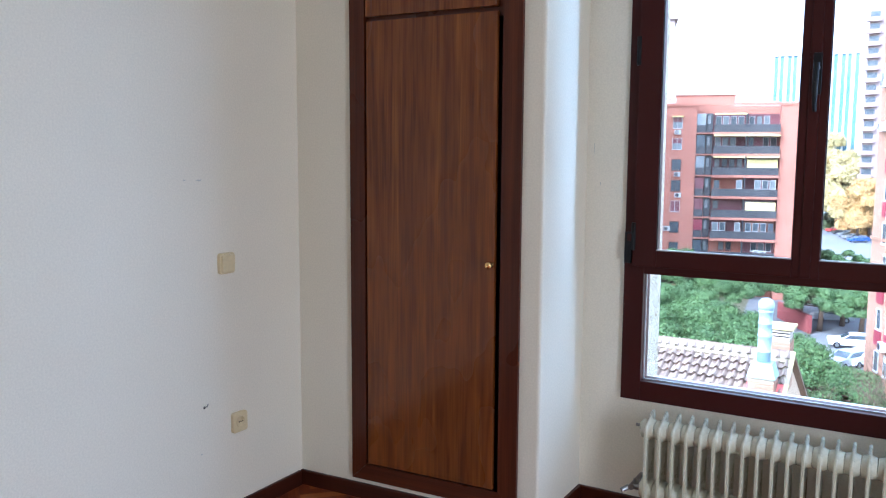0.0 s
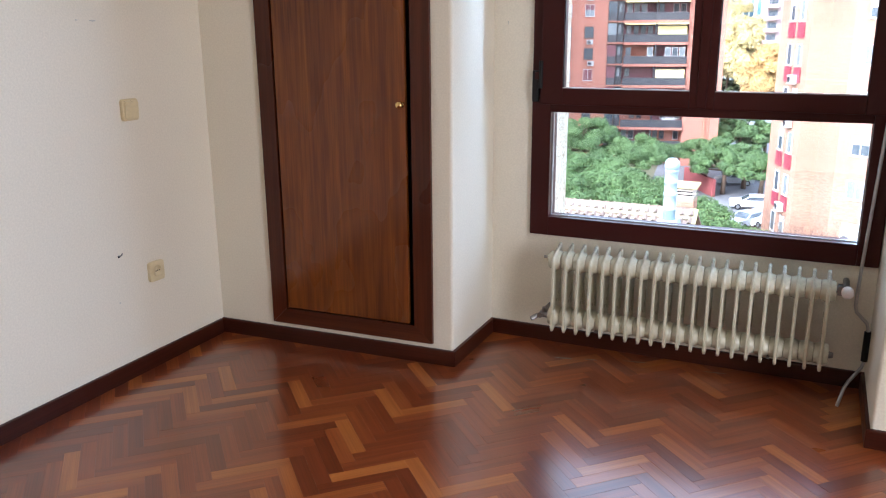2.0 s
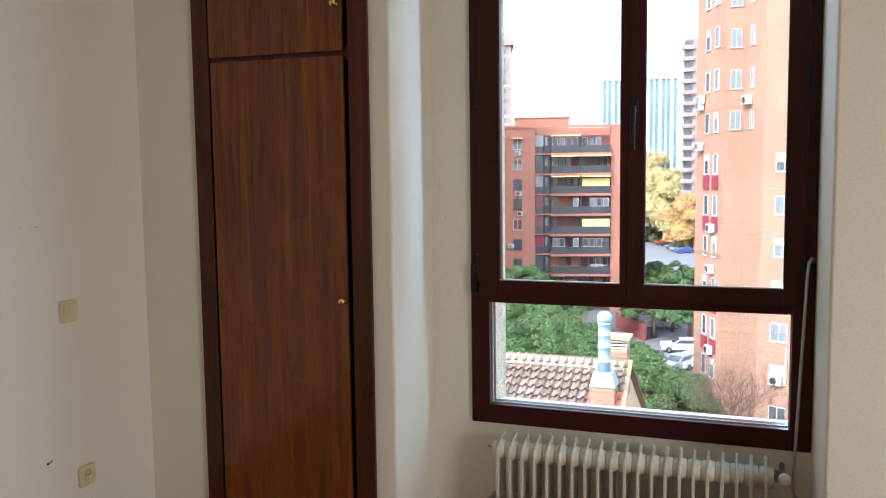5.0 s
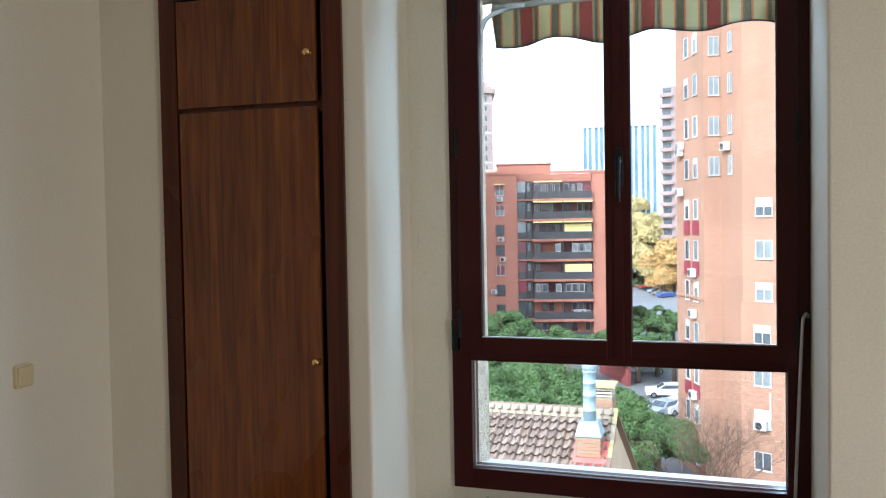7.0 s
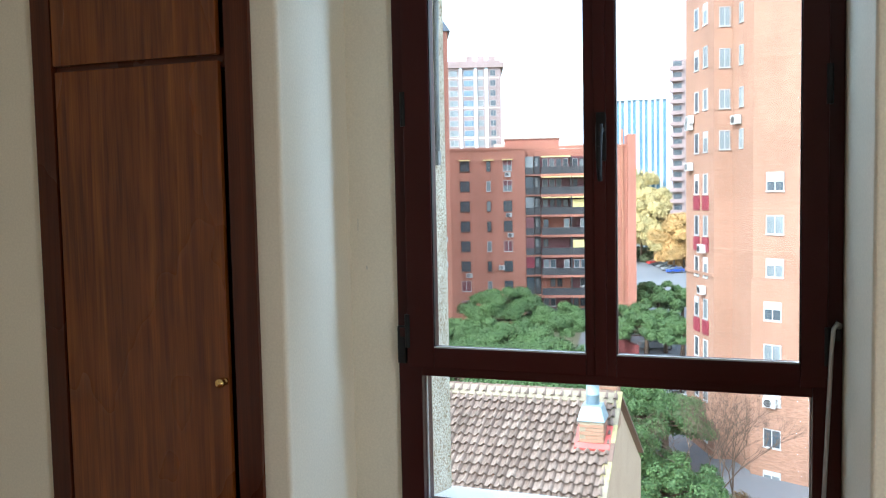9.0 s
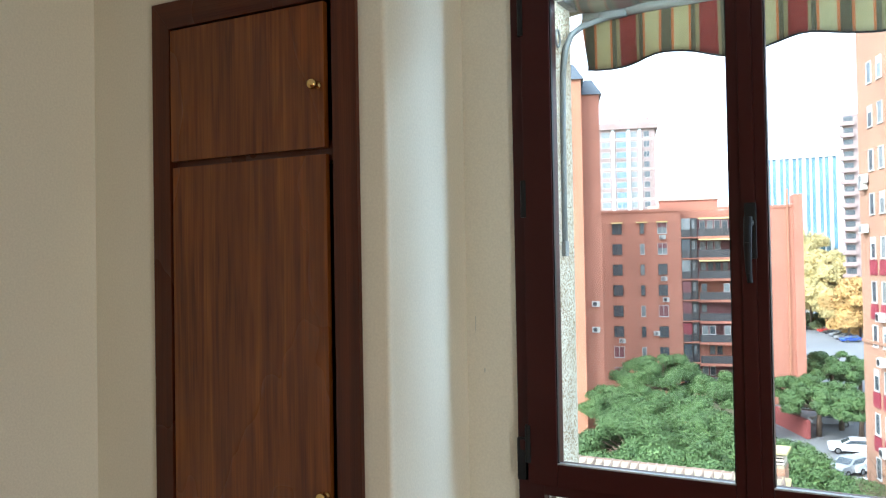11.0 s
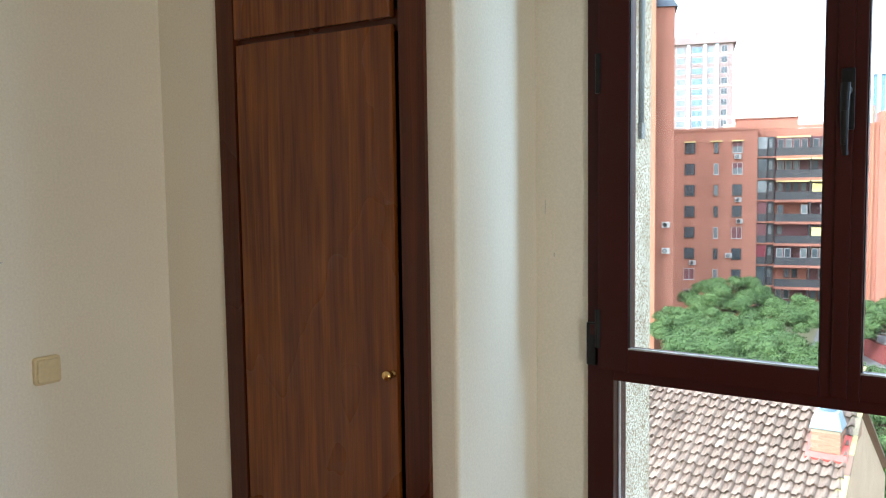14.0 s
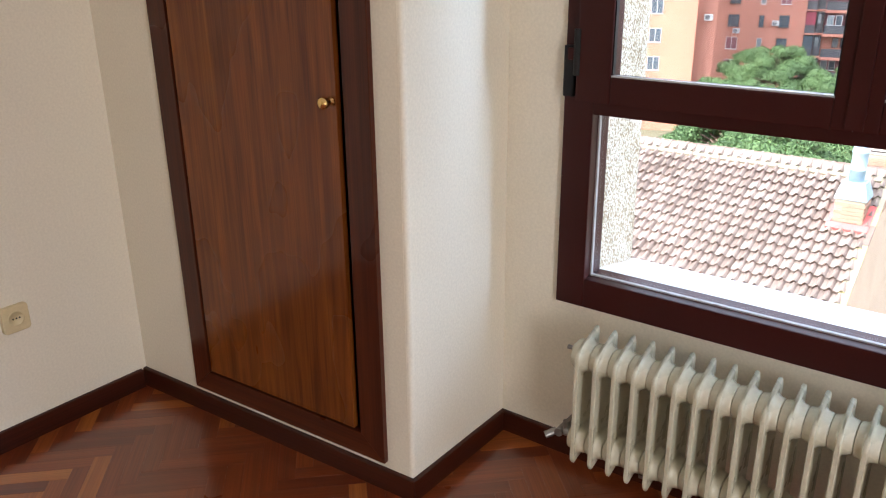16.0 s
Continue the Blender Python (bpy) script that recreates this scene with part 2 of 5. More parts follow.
def pebbledash():
    """Small pale stones set in tan mortar."""
    m, n, l, b = shader("pebbledash", 0.9)
    tc, vo = n.new("ShaderNodeTexCoord"), n.new("ShaderNodeTexVoronoi")
    l.new(tc.outputs["Object"], vo.inputs["Vector"])
    vo.inputs["Scale"].default_value = 150.0
    stain = noise_node(n, l, 9.0, (1, 1, 1), 4.0)
    stone = ramp_node(n, l, vo.outputs["Distance"], [(0.20, (0.84, 0.78, 0.68)), (0.52, (0.70, 0.60, 0.46)), (0.75, (0.40, 0.29, 0.18))])
    tint = ramp_node(n, l, stain.outputs["Fac"], [(0.32, (0.78, 0.72, 0.64)), (0.62, (1.05, 1.05, 1.05))])
    l.new(mix_node(n, l, 0.8, stone.outputs["Color"], tint.outputs["Color"], "MULTIPLY"), b.inputs["Base Color"])
    inv = n.new("ShaderNodeMath")
    inv.operation, inv.inputs[0].default_value = "SUBTRACT", 1.0
    l.new(vo.outputs["Distance"], inv.inputs[1])
    bump_node(n, l, b, inv.outputs[0], 0.9, 0.008)
    return m


PEBBLE = pebbledash()
SILL = plain("pale_stone_sill", (0.78, 0.77, 0.74), (0.86, 0.85, 0.83), 7, 0.6)
BRICK_A = brick("red_brick", (0.420, 0.164, 0.113), (0.487, 0.206, 0.143), (0.420, 0.218, 0.160))
BRICK_T = brick("orange_brick", (0.420, 0.176, 0.105), (0.479, 0.218, 0.134), (0.420, 0.227, 0.151))
BRICK_D = brick("pink_orange_brick", (0.325, 0.168, 0.106), (0.385, 0.210, 0.140), (0.370, 0.245, 0.185))
PALELINE = plain("pale_mortar_line", (0.37, 0.22, 0.15), (0.45, 0.28, 0.20), 1.2, 0.9, fine=12)
BRICK_B = brick("greyed_pink_brick", (0.31, 0.225, 0.22), (0.37, 0.275, 0.265), (0.37, 0.30, 0.285))
BRICK_CH = plain("chimney_brick", (0.29, 0.155, 0.10), (0.41, 0.235, 0.155), 6, 0.9, fine=40)
RENDERED = plain("ochre_render", (0.50, 0.35, 0.24), (0.60, 0.44, 0.31), 1.5, 0.9, fine=20)
WINDARK = plain("dark_pane", (0.035, 0.045, 0.055), (0.11, 0.13, 0.15), 1.3, 0.12, bump=0.0)
WINMID = plain("curtained_pane", (0.13, 0.15, 0.16), (0.32, 0.34, 0.35), 1.1, 0.2, bump=0.0)
SHUTTER = plain("maroon_shutter", (0.15, 0.05, 0.06), (0.22, 0.08, 0.09), 3, 0.5)
WFRAME = plain("white_window_frame", (0.46, 0.46, 0.45), (0.58, 0.58, 0.57), 3, 0.5)
GREYFR = plain("grey_aluminium_frame", (0.34, 0.34, 0.34), (0.43, 0.43, 0.43), 3, 0.45)
BROWNFR = plain("brown_window_frame", (0.06, 0.035, 0.03), (0.10, 0.06, 0.05), 3, 0.5)
CONC = plain("pale_concrete", (0.50, 0.42, 0.36), (0.60, 0.52, 0.45), 1.5, 0.85, fine=30)
RAIL = plain("dark_balcony_panel", (0.035, 0.035, 0.04), (0.08, 0.08, 0.09), 1.5, 0.35)
YELLOW = plain("yellow_canvas", (0.72, 0.60, 0.22), (0.82, 0.72, 0.36), 3, 0.85)
SLATE = plain("slate_roof", (0.06, 0.075, 0.095), (0.10, 0.12, 0.15), 2.5, 0.6)
OFFBLUE = plain("blue_curtain_wall", (0.085, 0.18, 0.27), (0.17, 0.29, 0.39), 0.2, 0.2, bump=0.0)
BAYGLASS = plain("bluish_bay_glass", (0.10, 0.16, 0.22), (0.20, 0.28, 0.34), 0.6, 0.15, bump=0.0)
OFFWHITE = plain("white_mullion", (0.66, 0.72, 0.76), (0.78, 0.82, 0.85), 0.5, 0.5)
REDPANEL = plain("crimson_panel", (0.20, 0.025, 0.045), (0.27, 0.04, 0.06), 2, 0.5)
ASPHALT = plain("asphalt", (0.14, 0.14, 0.15), (0.21, 0.21, 0.22), 0.15, 0.9, fine=3)
GRASS = plain("rough_ground", (0.09, 0.10, 0.05), (0.19, 0.17, 0.10), 0.08, 0.95, fine=2)
PINE = leaves("pine_needles", [(0.0, (0.055, 0.105, 0.036)), (0.5, (0.090, 0.160, 0.055)), (1.0, (0.140, 0.225, 0.078))])
AUTUMN = leaves("autumn_leaves", [(0.0, (0.42, 0.36, 0.18)), (0.5, (0.56, 0.46, 0.22)), (1.0, (0.68, 0.54, 0.28))], 0.15)
ORANGE = leaves("orange_leaves", [(0.0, (0.42, 0.26, 0.10)), (0.5, (0.56, 0.35, 0.14)), (1.0, (0.66, 0.44, 0.19))], 0.15)
RUSSET = leaves("russet_leaves", [(0.0, (0.11, 0.075, 0.04)), (0.5, (0.19, 0.12, 0.06)), (1.0, (0.28, 0.19, 0.09))])
HEDGE = leaves("grey_green_leaves", [(0.0, (0.07, 0.10, 0.05)), (1.0, (0.16, 0.19, 0.09))])
BARK = plain("bark", (0.07, 0.045, 0.03), (0.15, 0.10, 0.07), 4, 0.95, fine=20, bump=0.5)
TILE = plain("clay_roof_tile", (0.13, 0.082, 0.062), (0.28, 0.185, 0.145), 1.4, 0.9, fine=30)
LICHEN = plain("lichened_mortar", (0.25, 0.21, 0.15), (0.37, 0.32, 0.225), 5, 0.95, fine=40)
YLICHEN = plain("yellow_lichen", (0.33, 0.28, 0.14), (0.52, 0.46, 0.22), 14, 0.95)
REDSEAL = plain("red_sealant", (0.60, 0.10, 0.09), (0.72, 0.18, 0.15), 8, 0.6)
FLUE = plain("galvanised_flue", (0.27, 0.36, 0.42), (0.38, 0.47, 0.53), 5, 0.45, 0.2)
TUBE = plain("grey_painted_tube", (0.20, 0.20, 0.20), (0.29, 0.29, 0.285), 10, 0.4, 0.3)
BARGREY = plain("pale_grey_bar", (0.34, 0.34, 0.32), (0.44, 0.44, 0.42), 10, 0.4, 0.1)


def stripes(name, shade_mix=0.0):
    m, n, l, b = shader(name, 0.85)
    tc, sep, mu, fr = n.new("ShaderNodeTexCoord"), n.new("ShaderNodeSeparateXYZ"), n.new("ShaderNodeMath"), n.new("ShaderNodeMath")
    l.new(tc.outputs["Object"], sep.inputs[0])
    l.new(sep.outputs["X"], mu.inputs[0])
    mu.operation, mu.inputs[1].default_value = "DIVIDE", 0.264
    fr.operation = "FRACT"
    l.new(mu.outputs[0], fr.inputs[0])
    olive, pale, cream, red, orange = (0.105, 0.095, 0.055), (0.26, 0.22, 0.11), (0.44, 0.39, 0.21), (0.22, 0.026, 0.018), (0.50, 0.16, 0.05)
    cs = [(0.0, olive), (0.06, orange), (0.09, cream), (0.27, orange), (0.30, olive), (0.355, pale), (0.40, red), (0.61, pale), (0.645, olive), (0.70, orange), (0.73, cream), (0.91, orange), (0.94, olive)]
    # dark grey mixed into the stripes as the shade on the roll
    grey = (0.12, 0.105, 0.085)
    cs = [(q, tuple(a * (1 - shade_mix) + g_ * shade_mix for a, g_ in zip(c, grey))) for q, c in cs]
    col = ramp_node(n, l, fr.outputs[0], cs, True).outputs["Color"]
    weave = noise_node(n, l, 60, (1, 1, 1), 3.0)
    l.new(mix_node(n, l, 0.4, col, ramp_node(n, l, weave.outputs["Fac"], [(0.3, (0.75, 0.75, 0.75)), (0.7, (1.1, 1.1, 1.1))]).outputs["Color"], "MULTIPLY"), b.inputs["Base Color"])
    if not shade_mix:
        thin(n, l, b, 0.3)
    return m


STRIPES = stripes("striped_canvas")
# same canvas, darkened in its colour for the shaded roll
ROLLED = stripes("shaded_striped_canvas", 0.72)


# ---- building blocks ----
def mesh_of(name, bm, material, smooth=False):
    me = bpy.data.meshes.new(name)
    bm.to_mesh(me)
    bm.free()
    for m in material if isinstance(material, (list, tuple)) else (material,):
        me.materials.append(m)
    if smooth:
        me.polygons.foreach_set("use_smooth", [True] * len(me.polygons))
    return me


def part(name, bm, material, parent=None, label="", smooth=False, at=None):
    ob = new(name, mesh_of(name, bm, material, smooth))
    if parent is not None:
        ob.parent = parent
    if at is not None:
        ob.matrix_basis = at
    if label:
        ob["label"] = label
    return ob


def again(ob, at, parent=None):
    """Another object on the same mesh."""
    c = new(ob.name.split(".")[0], ob.data)
    c.parent = parent if parent is not None else ob.parent
    c.matrix_basis = at
    if "label" in ob:
        c["label"] = ob["label"]
    return c


def empty(name, m=None, label="", category="", group="", kind=""):
    e = new(name)
    e.empty_display_size = 0.2
    if m is not None:
        e.matrix_basis = m
    return tagged(e, label, category, group, kind)


def add_box(bm, x0, x1, y0, y1, z0, z1, bevel=0.0, m=None):
    vs = [bm.verts.new((x, y, z)) for x in (x0, x1) for y in (y0, y1) for z in (z0, z1)]
    fs = [bm.faces.new([vs[i] for i in q]) for q in ((0, 1, 3, 2), (4, 6, 7, 5), (0, 4, 5, 1), (2, 3, 7, 6), (0, 2, 6, 4), (1, 5, 7, 3))]
    if bevel:
        es = list({e for f in fs for e in f.edges})
        r = bmesh.ops.bevel(bm, geom=es, offset=bevel, segments=2, profile=0.7, affect="EDGES")
        vs = list({v for f in r["faces"] for v in f.verts} | {v for v in vs if v.is_valid})
    if m is not None:
        bmesh.ops.transform(bm, matrix=m, verts=vs)
    return vs


def box(x0, x1, y0, y1, z0, z1, bevel=0.0):
    bm = bmesh.new()
    add_box(bm, x0, x1, y0, y1, z0, z1, bevel)
    return bm


def add_tube(bm, a, b, r0, r1=None, seg=12, caps=True):
    a, b = Vector(a), Vector(b)
    r1 = r0 if r1 is None else r1
    q = (b - a).to_track_quat("Z", "Y").to_matrix()
    rings = []
    for c, r in ((a, r0), (b, r1)):
        rings.append([bm.verts.new(c + q @ Vector((r * math.cos(k * math.tau / seg), r * math.sin(k * math.tau / seg), 0))) for k in range(seg)])
    for k in range(seg):
        bm.faces.new((rings[0][k], rings[0][(k + 1) % seg], rings[1][(k + 1) % seg], rings[1][k]))
    if caps:
        bm.faces.new(rings[0][::-1])
        bm.faces.new(rings[1])


def tube(a, b, r0, r1=None, seg=12):
    bm = bmesh.new()
    add_tube(bm, a, b, r0, r1, seg)
    return bm


def sweep(points, r, seg=10):
    """A round rod along a bent line."""
    bm = bmesh.new()
    pts = [Vector(p) for p in points]
    rings = []
    for i, p in enumerate(pts):
        d = (pts[min(i + 1, len(pts) - 1)] - pts[max(i - 1, 0)]).normalized()
        q = d.to_track_quat("Z", "Y").to_matrix()
        rings.append([bm.verts.new(p + q @ Vector((r * math.cos(k * math.tau / seg), r * math.sin(k * math.tau / seg), 0))) for k in range(seg)])
    for u, v in zip(rings, rings[1:]):
        best = min(range(seg), key=lambda s: sum((u[k].co - v[(k + s) % seg].co).length for k in range(seg)))
        for k in range(seg):
            bm.faces.new((u[k], u[(k + 1) % seg], v[(k + 1 + best) % seg], v[(k + best) % seg]))
    bm.faces.new(rings[0][::-1])
    bm.faces.new(rings[-1])
    bmesh.ops.recalc_face_normals(bm, faces=bm.faces)
    return bm


def lathe(profile, seg=20):
    """Turned about z from (radius, height) pairs."""
    bm = bmesh.new()
    rings = [[bm.verts.new((r * math.cos(k * math.tau / seg), r * math.sin(k * math.tau / seg), z)) for k in range(seg)] for r, z in profile]
    for u, v in zip(rings, rings[1:]):
        for k in range(seg):
            bm.faces.new((u[k], u[(k + 1) % seg], v[(k + 1) % seg], v[k]))
    bm.faces.new(rings[0][::-1])
    bm.faces.new(rings[-1])
    return bm


def setting(name, bm, material, label, category, smooth=False):
    return tagged(part(name, bm, material, smooth=smooth), label, category, kind="structure")


# ---- the room ----
H = 2.74                       # ceiling
BACK, RIGHT = -2.4, 4.3
YW, YE = 2.62, 3.00            # window wall, inner and outer face
XA, XR = 1.128, 2.648          # sides of the window alcove
SLOPE = 0.0477                 # the cupboard wall runs slightly askew
YC = 2.13


def yc(x):
    return YC + SLOPE * x


setting("floor", box(-0.3, RIGHT + 0.3, BACK - 0.3, YE - 0.05, -0.30, -0.003), SUBFLOOR, "dark joints beneath the herringbone parquet floor", "floor")
setting("ceiling", box(-0.3, RIGHT + 0.3, BACK - 0.3, YE, H, H + 0.25), CEILING, "plain white painted room ceiling", "ceiling")
setting("wall_west", box(-0.25, 0, BACK - 0.25, YC + 0.02, 0, H, 0.0), PAINT, "cream painted plaster wall with faint marks", "wall")
setting("wall_south", box(0, RIGHT, BACK - 0.25, BACK, 0, H), PAINT, "plain cream painted wall", "wall")
# unseen east wall; its doorway is invented to hold the fill lamp
bm = bmesh.new()
for y0, y1, z0 in ((BACK - 0.25, -0.15, 0), (0.75, YE, 0), (-0.15, 0.75, 2.05)):
    add_box(bm, RIGHT, RIGHT + 0.25, y0, y1, z0, H)
setting("wall_east", bm, PAINT, "unseen cream painted side wall with an invented doorway for fill light", "wall")

# cupboard wall with its opening, around the closet recess
ASKEW = pose(0, YC, 0, 0, 0, math.degrees(math.atan(SLOPE)))
CX0, CX1, CZ0, CZ1 = 0.354, 0.966, 0.158, 2.438      # clear opening
WL = XA * math.sqrt(1 + SLOPE ** 2)
bm = bmesh.new()
add_box(bm, 0, CX0 - 0.02, 0, 0.09, 0, H)
add_box(bm, CX0 - 0.02, CX1 + 0.02, 0, 0.09, 0, CZ0 - 0.02)
add_box(bm, CX0 - 0.02, CX1 + 0.02, 0, 0.09, CZ1 + 0.02, H)
add_box(bm, CX1 + 0.02, WL - 0.012, 0, 0.09, 0, H)
wall_c = setting("wall_cupboard", bm, PAINT, "cream painted wall around the built-in cupboard", "wall")
wall_c.matrix_basis = ASKEW
# the alcove's return wall, with its soft plaster arris
bm = bmesh.new()
prof = [(XA - 0.013, yc(XA) + 0.0005)]
for k in range(7):
    a = -math.pi / 2 + k * math.pi / 12
    prof.append((XA - 0.012 + 0.012 * math.cos(a), yc(XA) + 0.012 + 0.012 * math.sin(a)))
prof += [(XA, YW + 0.001), (XA - 0.09, YW + 0.001), (XA - 0.09, yc(XA) + 0.08), (XA - 0.013, yc(XA) + 0.08)]
lo = [bm.verts.new((x, y, 0)) for x, y in prof]
hi = [bm.verts.new((x, y, H)) for x, y in prof]
for k in range(len(prof)):
    j = (k + 1) % len(prof)
    bm.faces.new((lo[k], lo[j], hi[j], hi[k]))
bm.faces.new(lo[::-1])
bm.faces.new(hi)
setting("wall_alcove_west", bm, PAINT, "pale painted return wall beside the window", "wall")
# right return and the wall after it
bm = box(XR, RIGHT, 2.13, YW + 0.001, 0, H)
bmesh.ops.bevel(bm, geom=[e for e in bm.edges if all(abs(v.co.x - XR) < 1e-4 and abs(v.co.y - 2.13) < 1e-4 for v in e.verts)], offset=0.012, segments=4, profile=0.5, affect="EDGES")
setting("wall_alcove_east", bm, PAINT, "cream painted wall and return beside the window", "wall")
# the recess behind the cupboard doors
bm = bmesh.new()
add_box(bm, -0.25, XA - 0.09, YE - 0.3, YE, 0, H)
add_box(bm, -0.25, 0.0, YC + 0.02, YE - 0.3, 0, H)
setting("wall_closet_back", bm, PAINT, "plain wall at the back of the closet", "wall")

# window wall: plaster inside, pebbledash outside, with the opening through both
OX0, OX1, OZ0, OZ1 = 1.31, 2.64, 0.487, 2.555
for name, y0, y1, mt, lab, dx in (("wall_north", YW, 2.72, PAINT, "painted plaster wall around the window", 0.0), ("wall_outer", 2.72, YE, PEBBLE, "rough pebbledashed outer wall around the window", 0.036)):
    bm = bmesh.new()
    xl, xr = (XA - 0.09, RIGHT) if not dx else (-2.0, 5.0)
    add_box(bm, xl, OX0 + dx, y0, y1, 0 if not dx else -3.2, H + (1.0 if dx else 0.0))
    add_box(bm, OX1 - dx * 0.5, xr, y0, y1, 0 if not dx else -3.2, H + (1.0 if dx else 0.0))
    add_box(bm, OX0 + dx, OX1 - dx * 0.5, y0, y1, 0 if not dx else -3.2, OZ0 - dx)
    add_box(bm, OX0 + dx, OX1 - dx * 0.5, y0, y1, OZ1 + dx * 4, H + (1.0 if dx else 0.0))
    setting(name, bm, mt, lab, "wall")
# sloping outer sill
bm = bmesh.new()
add_box(bm, 1.337, 2.622, 2.700, 3.035, -0.03, 0.0, 0.004)
for v in bm.verts:
    v.co.z += 0.545 - (v.co.y - 2.70) * 0.20
setting("window_sill_outer", bm, SILL, "pale stone outer window sill, sloping outward", "window sill")

# skirting
SK = 0.066


def skirting(name, length, m, label="dark varnished wooden skirting board"):
    bm = box(0, length, -0.013, 0, 0, SK)
    bmesh.ops.bevel(bm, geom=[e for e in bm.edges if all(abs(v.co.y + 0.013) < 1e-5 and abs(v.co.z - SK) < 1e-5 for v in e.verts)], offset=0.006, segments=3, profile=0.6, affect="EDGES")
    ob = setting(name, bm, SKIRT, label, "skirting board")
    ob.matrix_basis = m
    return ob


skirting("baseboard_cupboard", WL + 0.010, ASKEW)
skirting("baseboard_west", 4.4, pose(0, -2.29, 0, 0, 0, 90))
skirting("baseboard_alcove_west", YW - yc(XA) + 0.008, pose(XA, yc(XA) - 0.008, 0, 0, 0, 90), "reddish varnished wooden skirting board")
skirting("baseboard_north", XR - XA, pose(XA, YW, 0))
skirting("baseboard_alcove_east", YW - 2.13 + 0.013, pose(XR, YW, 0, 0, 0, -90))
skirting("baseboard_east", RIGHT - XR + 0.012, pose(XR - 0.012, 2.13, 0))

# ---- built-in cupboard ----
cup = empty("built_in_cupboard", ASKEW, "tall sapele veneered cupboard with two closed doors, set in the wall", "cupboard")
FX0, FX1, FZ0, FZ1 = 0.282, 1.045, 0.088, 2.523
DEEP = -0.016


def bar(x0, x1, z0, z1, y0, y1, bev=0.003):
    return box(x0, x1, y0, y1, z0, z1, bev)




def mitred(outer, inner, turned):
    """One side of the mitred surround: long outer edge, shorter inner one; turned: a rail that runs along x."""
    bm = bmesh.new()
    (o0, o1), (i0, i1), (oc, ic) = outer[:2], inner[:2], (outer[2], inner[2])
    ring = [(o0, oc), (o1, oc), (i1, ic), (i0, ic)]
    if not turned:
        ring = [(v, u) for u, v in ring]
    for y in (DEEP, 0.06):
        for u, v in ring:
            bm.verts.new((u, y, v))
    vs = list(bm.verts)
    bm.faces.new(vs[:4])
    bm.faces.new(vs[4:][::-1])
    for k in range(4):
        q = (k + 1) % 4
        bm.faces.new((vs[k], vs[k + 4], vs[q + 4], vs[q]))
    bmesh.ops.recalc_face_normals(bm, faces=bm.faces)
    bmesh.ops.bevel(bm, geom=[e for e in bm.edges if all(abs(v.co.y - DEEP) < 1e-5 for v in e.verts)], offset=0.0016, segments=2, profile=0.6, affect="EDGES")
    return bm


M = 0.0004
part("frame_stile", mitred((FZ0 + M, FZ1 - M, FX0), (CZ0 + M, CZ1 - M, CX0), False), SAPELE_DARK, cup)
part("frame_stile", mitred((FZ0 + M, FZ1 - M, FX1), (CZ0 + M, CZ1 - M, CX1), False), SAPELE_DARK, cup)
part("frame_rail", mitred((FX0 + M, FX1 - M, FZ0), (CX0 + M, CX1 - M, CZ0), True), SAPELE_RAIL, cup)
part("frame_rail", mitred((FX0 + M, FX1 - M, FZ1), (CX0 + M, CX1 - M, CZ1), True), SAPELE_RAIL, cup)
part("middle_rail", bar(CX0, CX1, 1.985, 2.045, 0.006, 0.06), SAPELE_RAIL, cup)
# dark sheet behind the doors, painted as the shade in their gaps
part("gap_shade_panel", bar(CX0 - 0.04, CX1 + 0.06, CZ0 - 0.03, CZ1 + 0.03, 0.062, 0.07, 0), HOLE_SHADE, cup)
lower = part("door", bar(CX0 + 0.009, CX1 - 0.024, CZ0 + 0.006, 2.003, DEEP + 0.002, 0.004, 0.0015), SAPELE, cup, "sapele veneered lower cupboard door")
upper = part("door", bar(CX0 + 0.007, CX1 - 0.025, 2.022, CZ1 - 0.008, DEEP - 0.001, 0.003, 0.0015), SAPELE, cup, "sapele veneered upper cupboard door")
KNOB = [(0.011, 0), (0.012, 0.004), (0.0065, 0.007), (0.006, 0.016), (0.011, 0.020), (0.0155, 0.027), (0.0155, 0.033), (0.011, 0.039), (0.004, 0.042)]
for door, x, z in ((lower, 0.930, 1.058), (upper, 0.920, 2.195)):
    part("knob", lathe(KNOB, 20), BRASS, door, "round polished brass knob", True, pose(x, DEEP, z, 90, 0, 0))

# ---- window ----
win = empty("window_1", None, "mahogany coloured aluminium window with two closed casements above a fixed pane", "window", kind="structure")
YF = 2.604
for nm, x0, x1, z0, z1 in (("frame_side", 1.305, 1.386, 0.482, 2.56), ("frame_side", 2.570, 2.646, 0.482, 2.56), ("frame_bottom", 1.386, 2.570, 0.482, 0.563), ("frame_top", 1.386, 2.570, 2.50, 2.56), ("transom", 1.386, 2.570, 1.004, 1.060)):
    part(nm, box(x0, x1, YF, 2.70, z0, z1, 0.004), FRAME, win)
part("lower_pane", box(1.380, 2.576, 2.650, 2.656, 0.55, 1.01), GLASS, win, "clear fixed lower pane").visible_shadow = False
for x0, x1, z0, z1 in ((1.386, 1.390, 0.563, 1.004), (2.566, 2.570, 0.563, 1.004), (1.390, 2.566, 0.563, 0.567), (1.390, 2.566, 1.000, 1.004)):
    part("gasket", box(x0, x1, 2.640, 2.650, z0, z1), GASKET_GLINT, win)
YS = 2.584
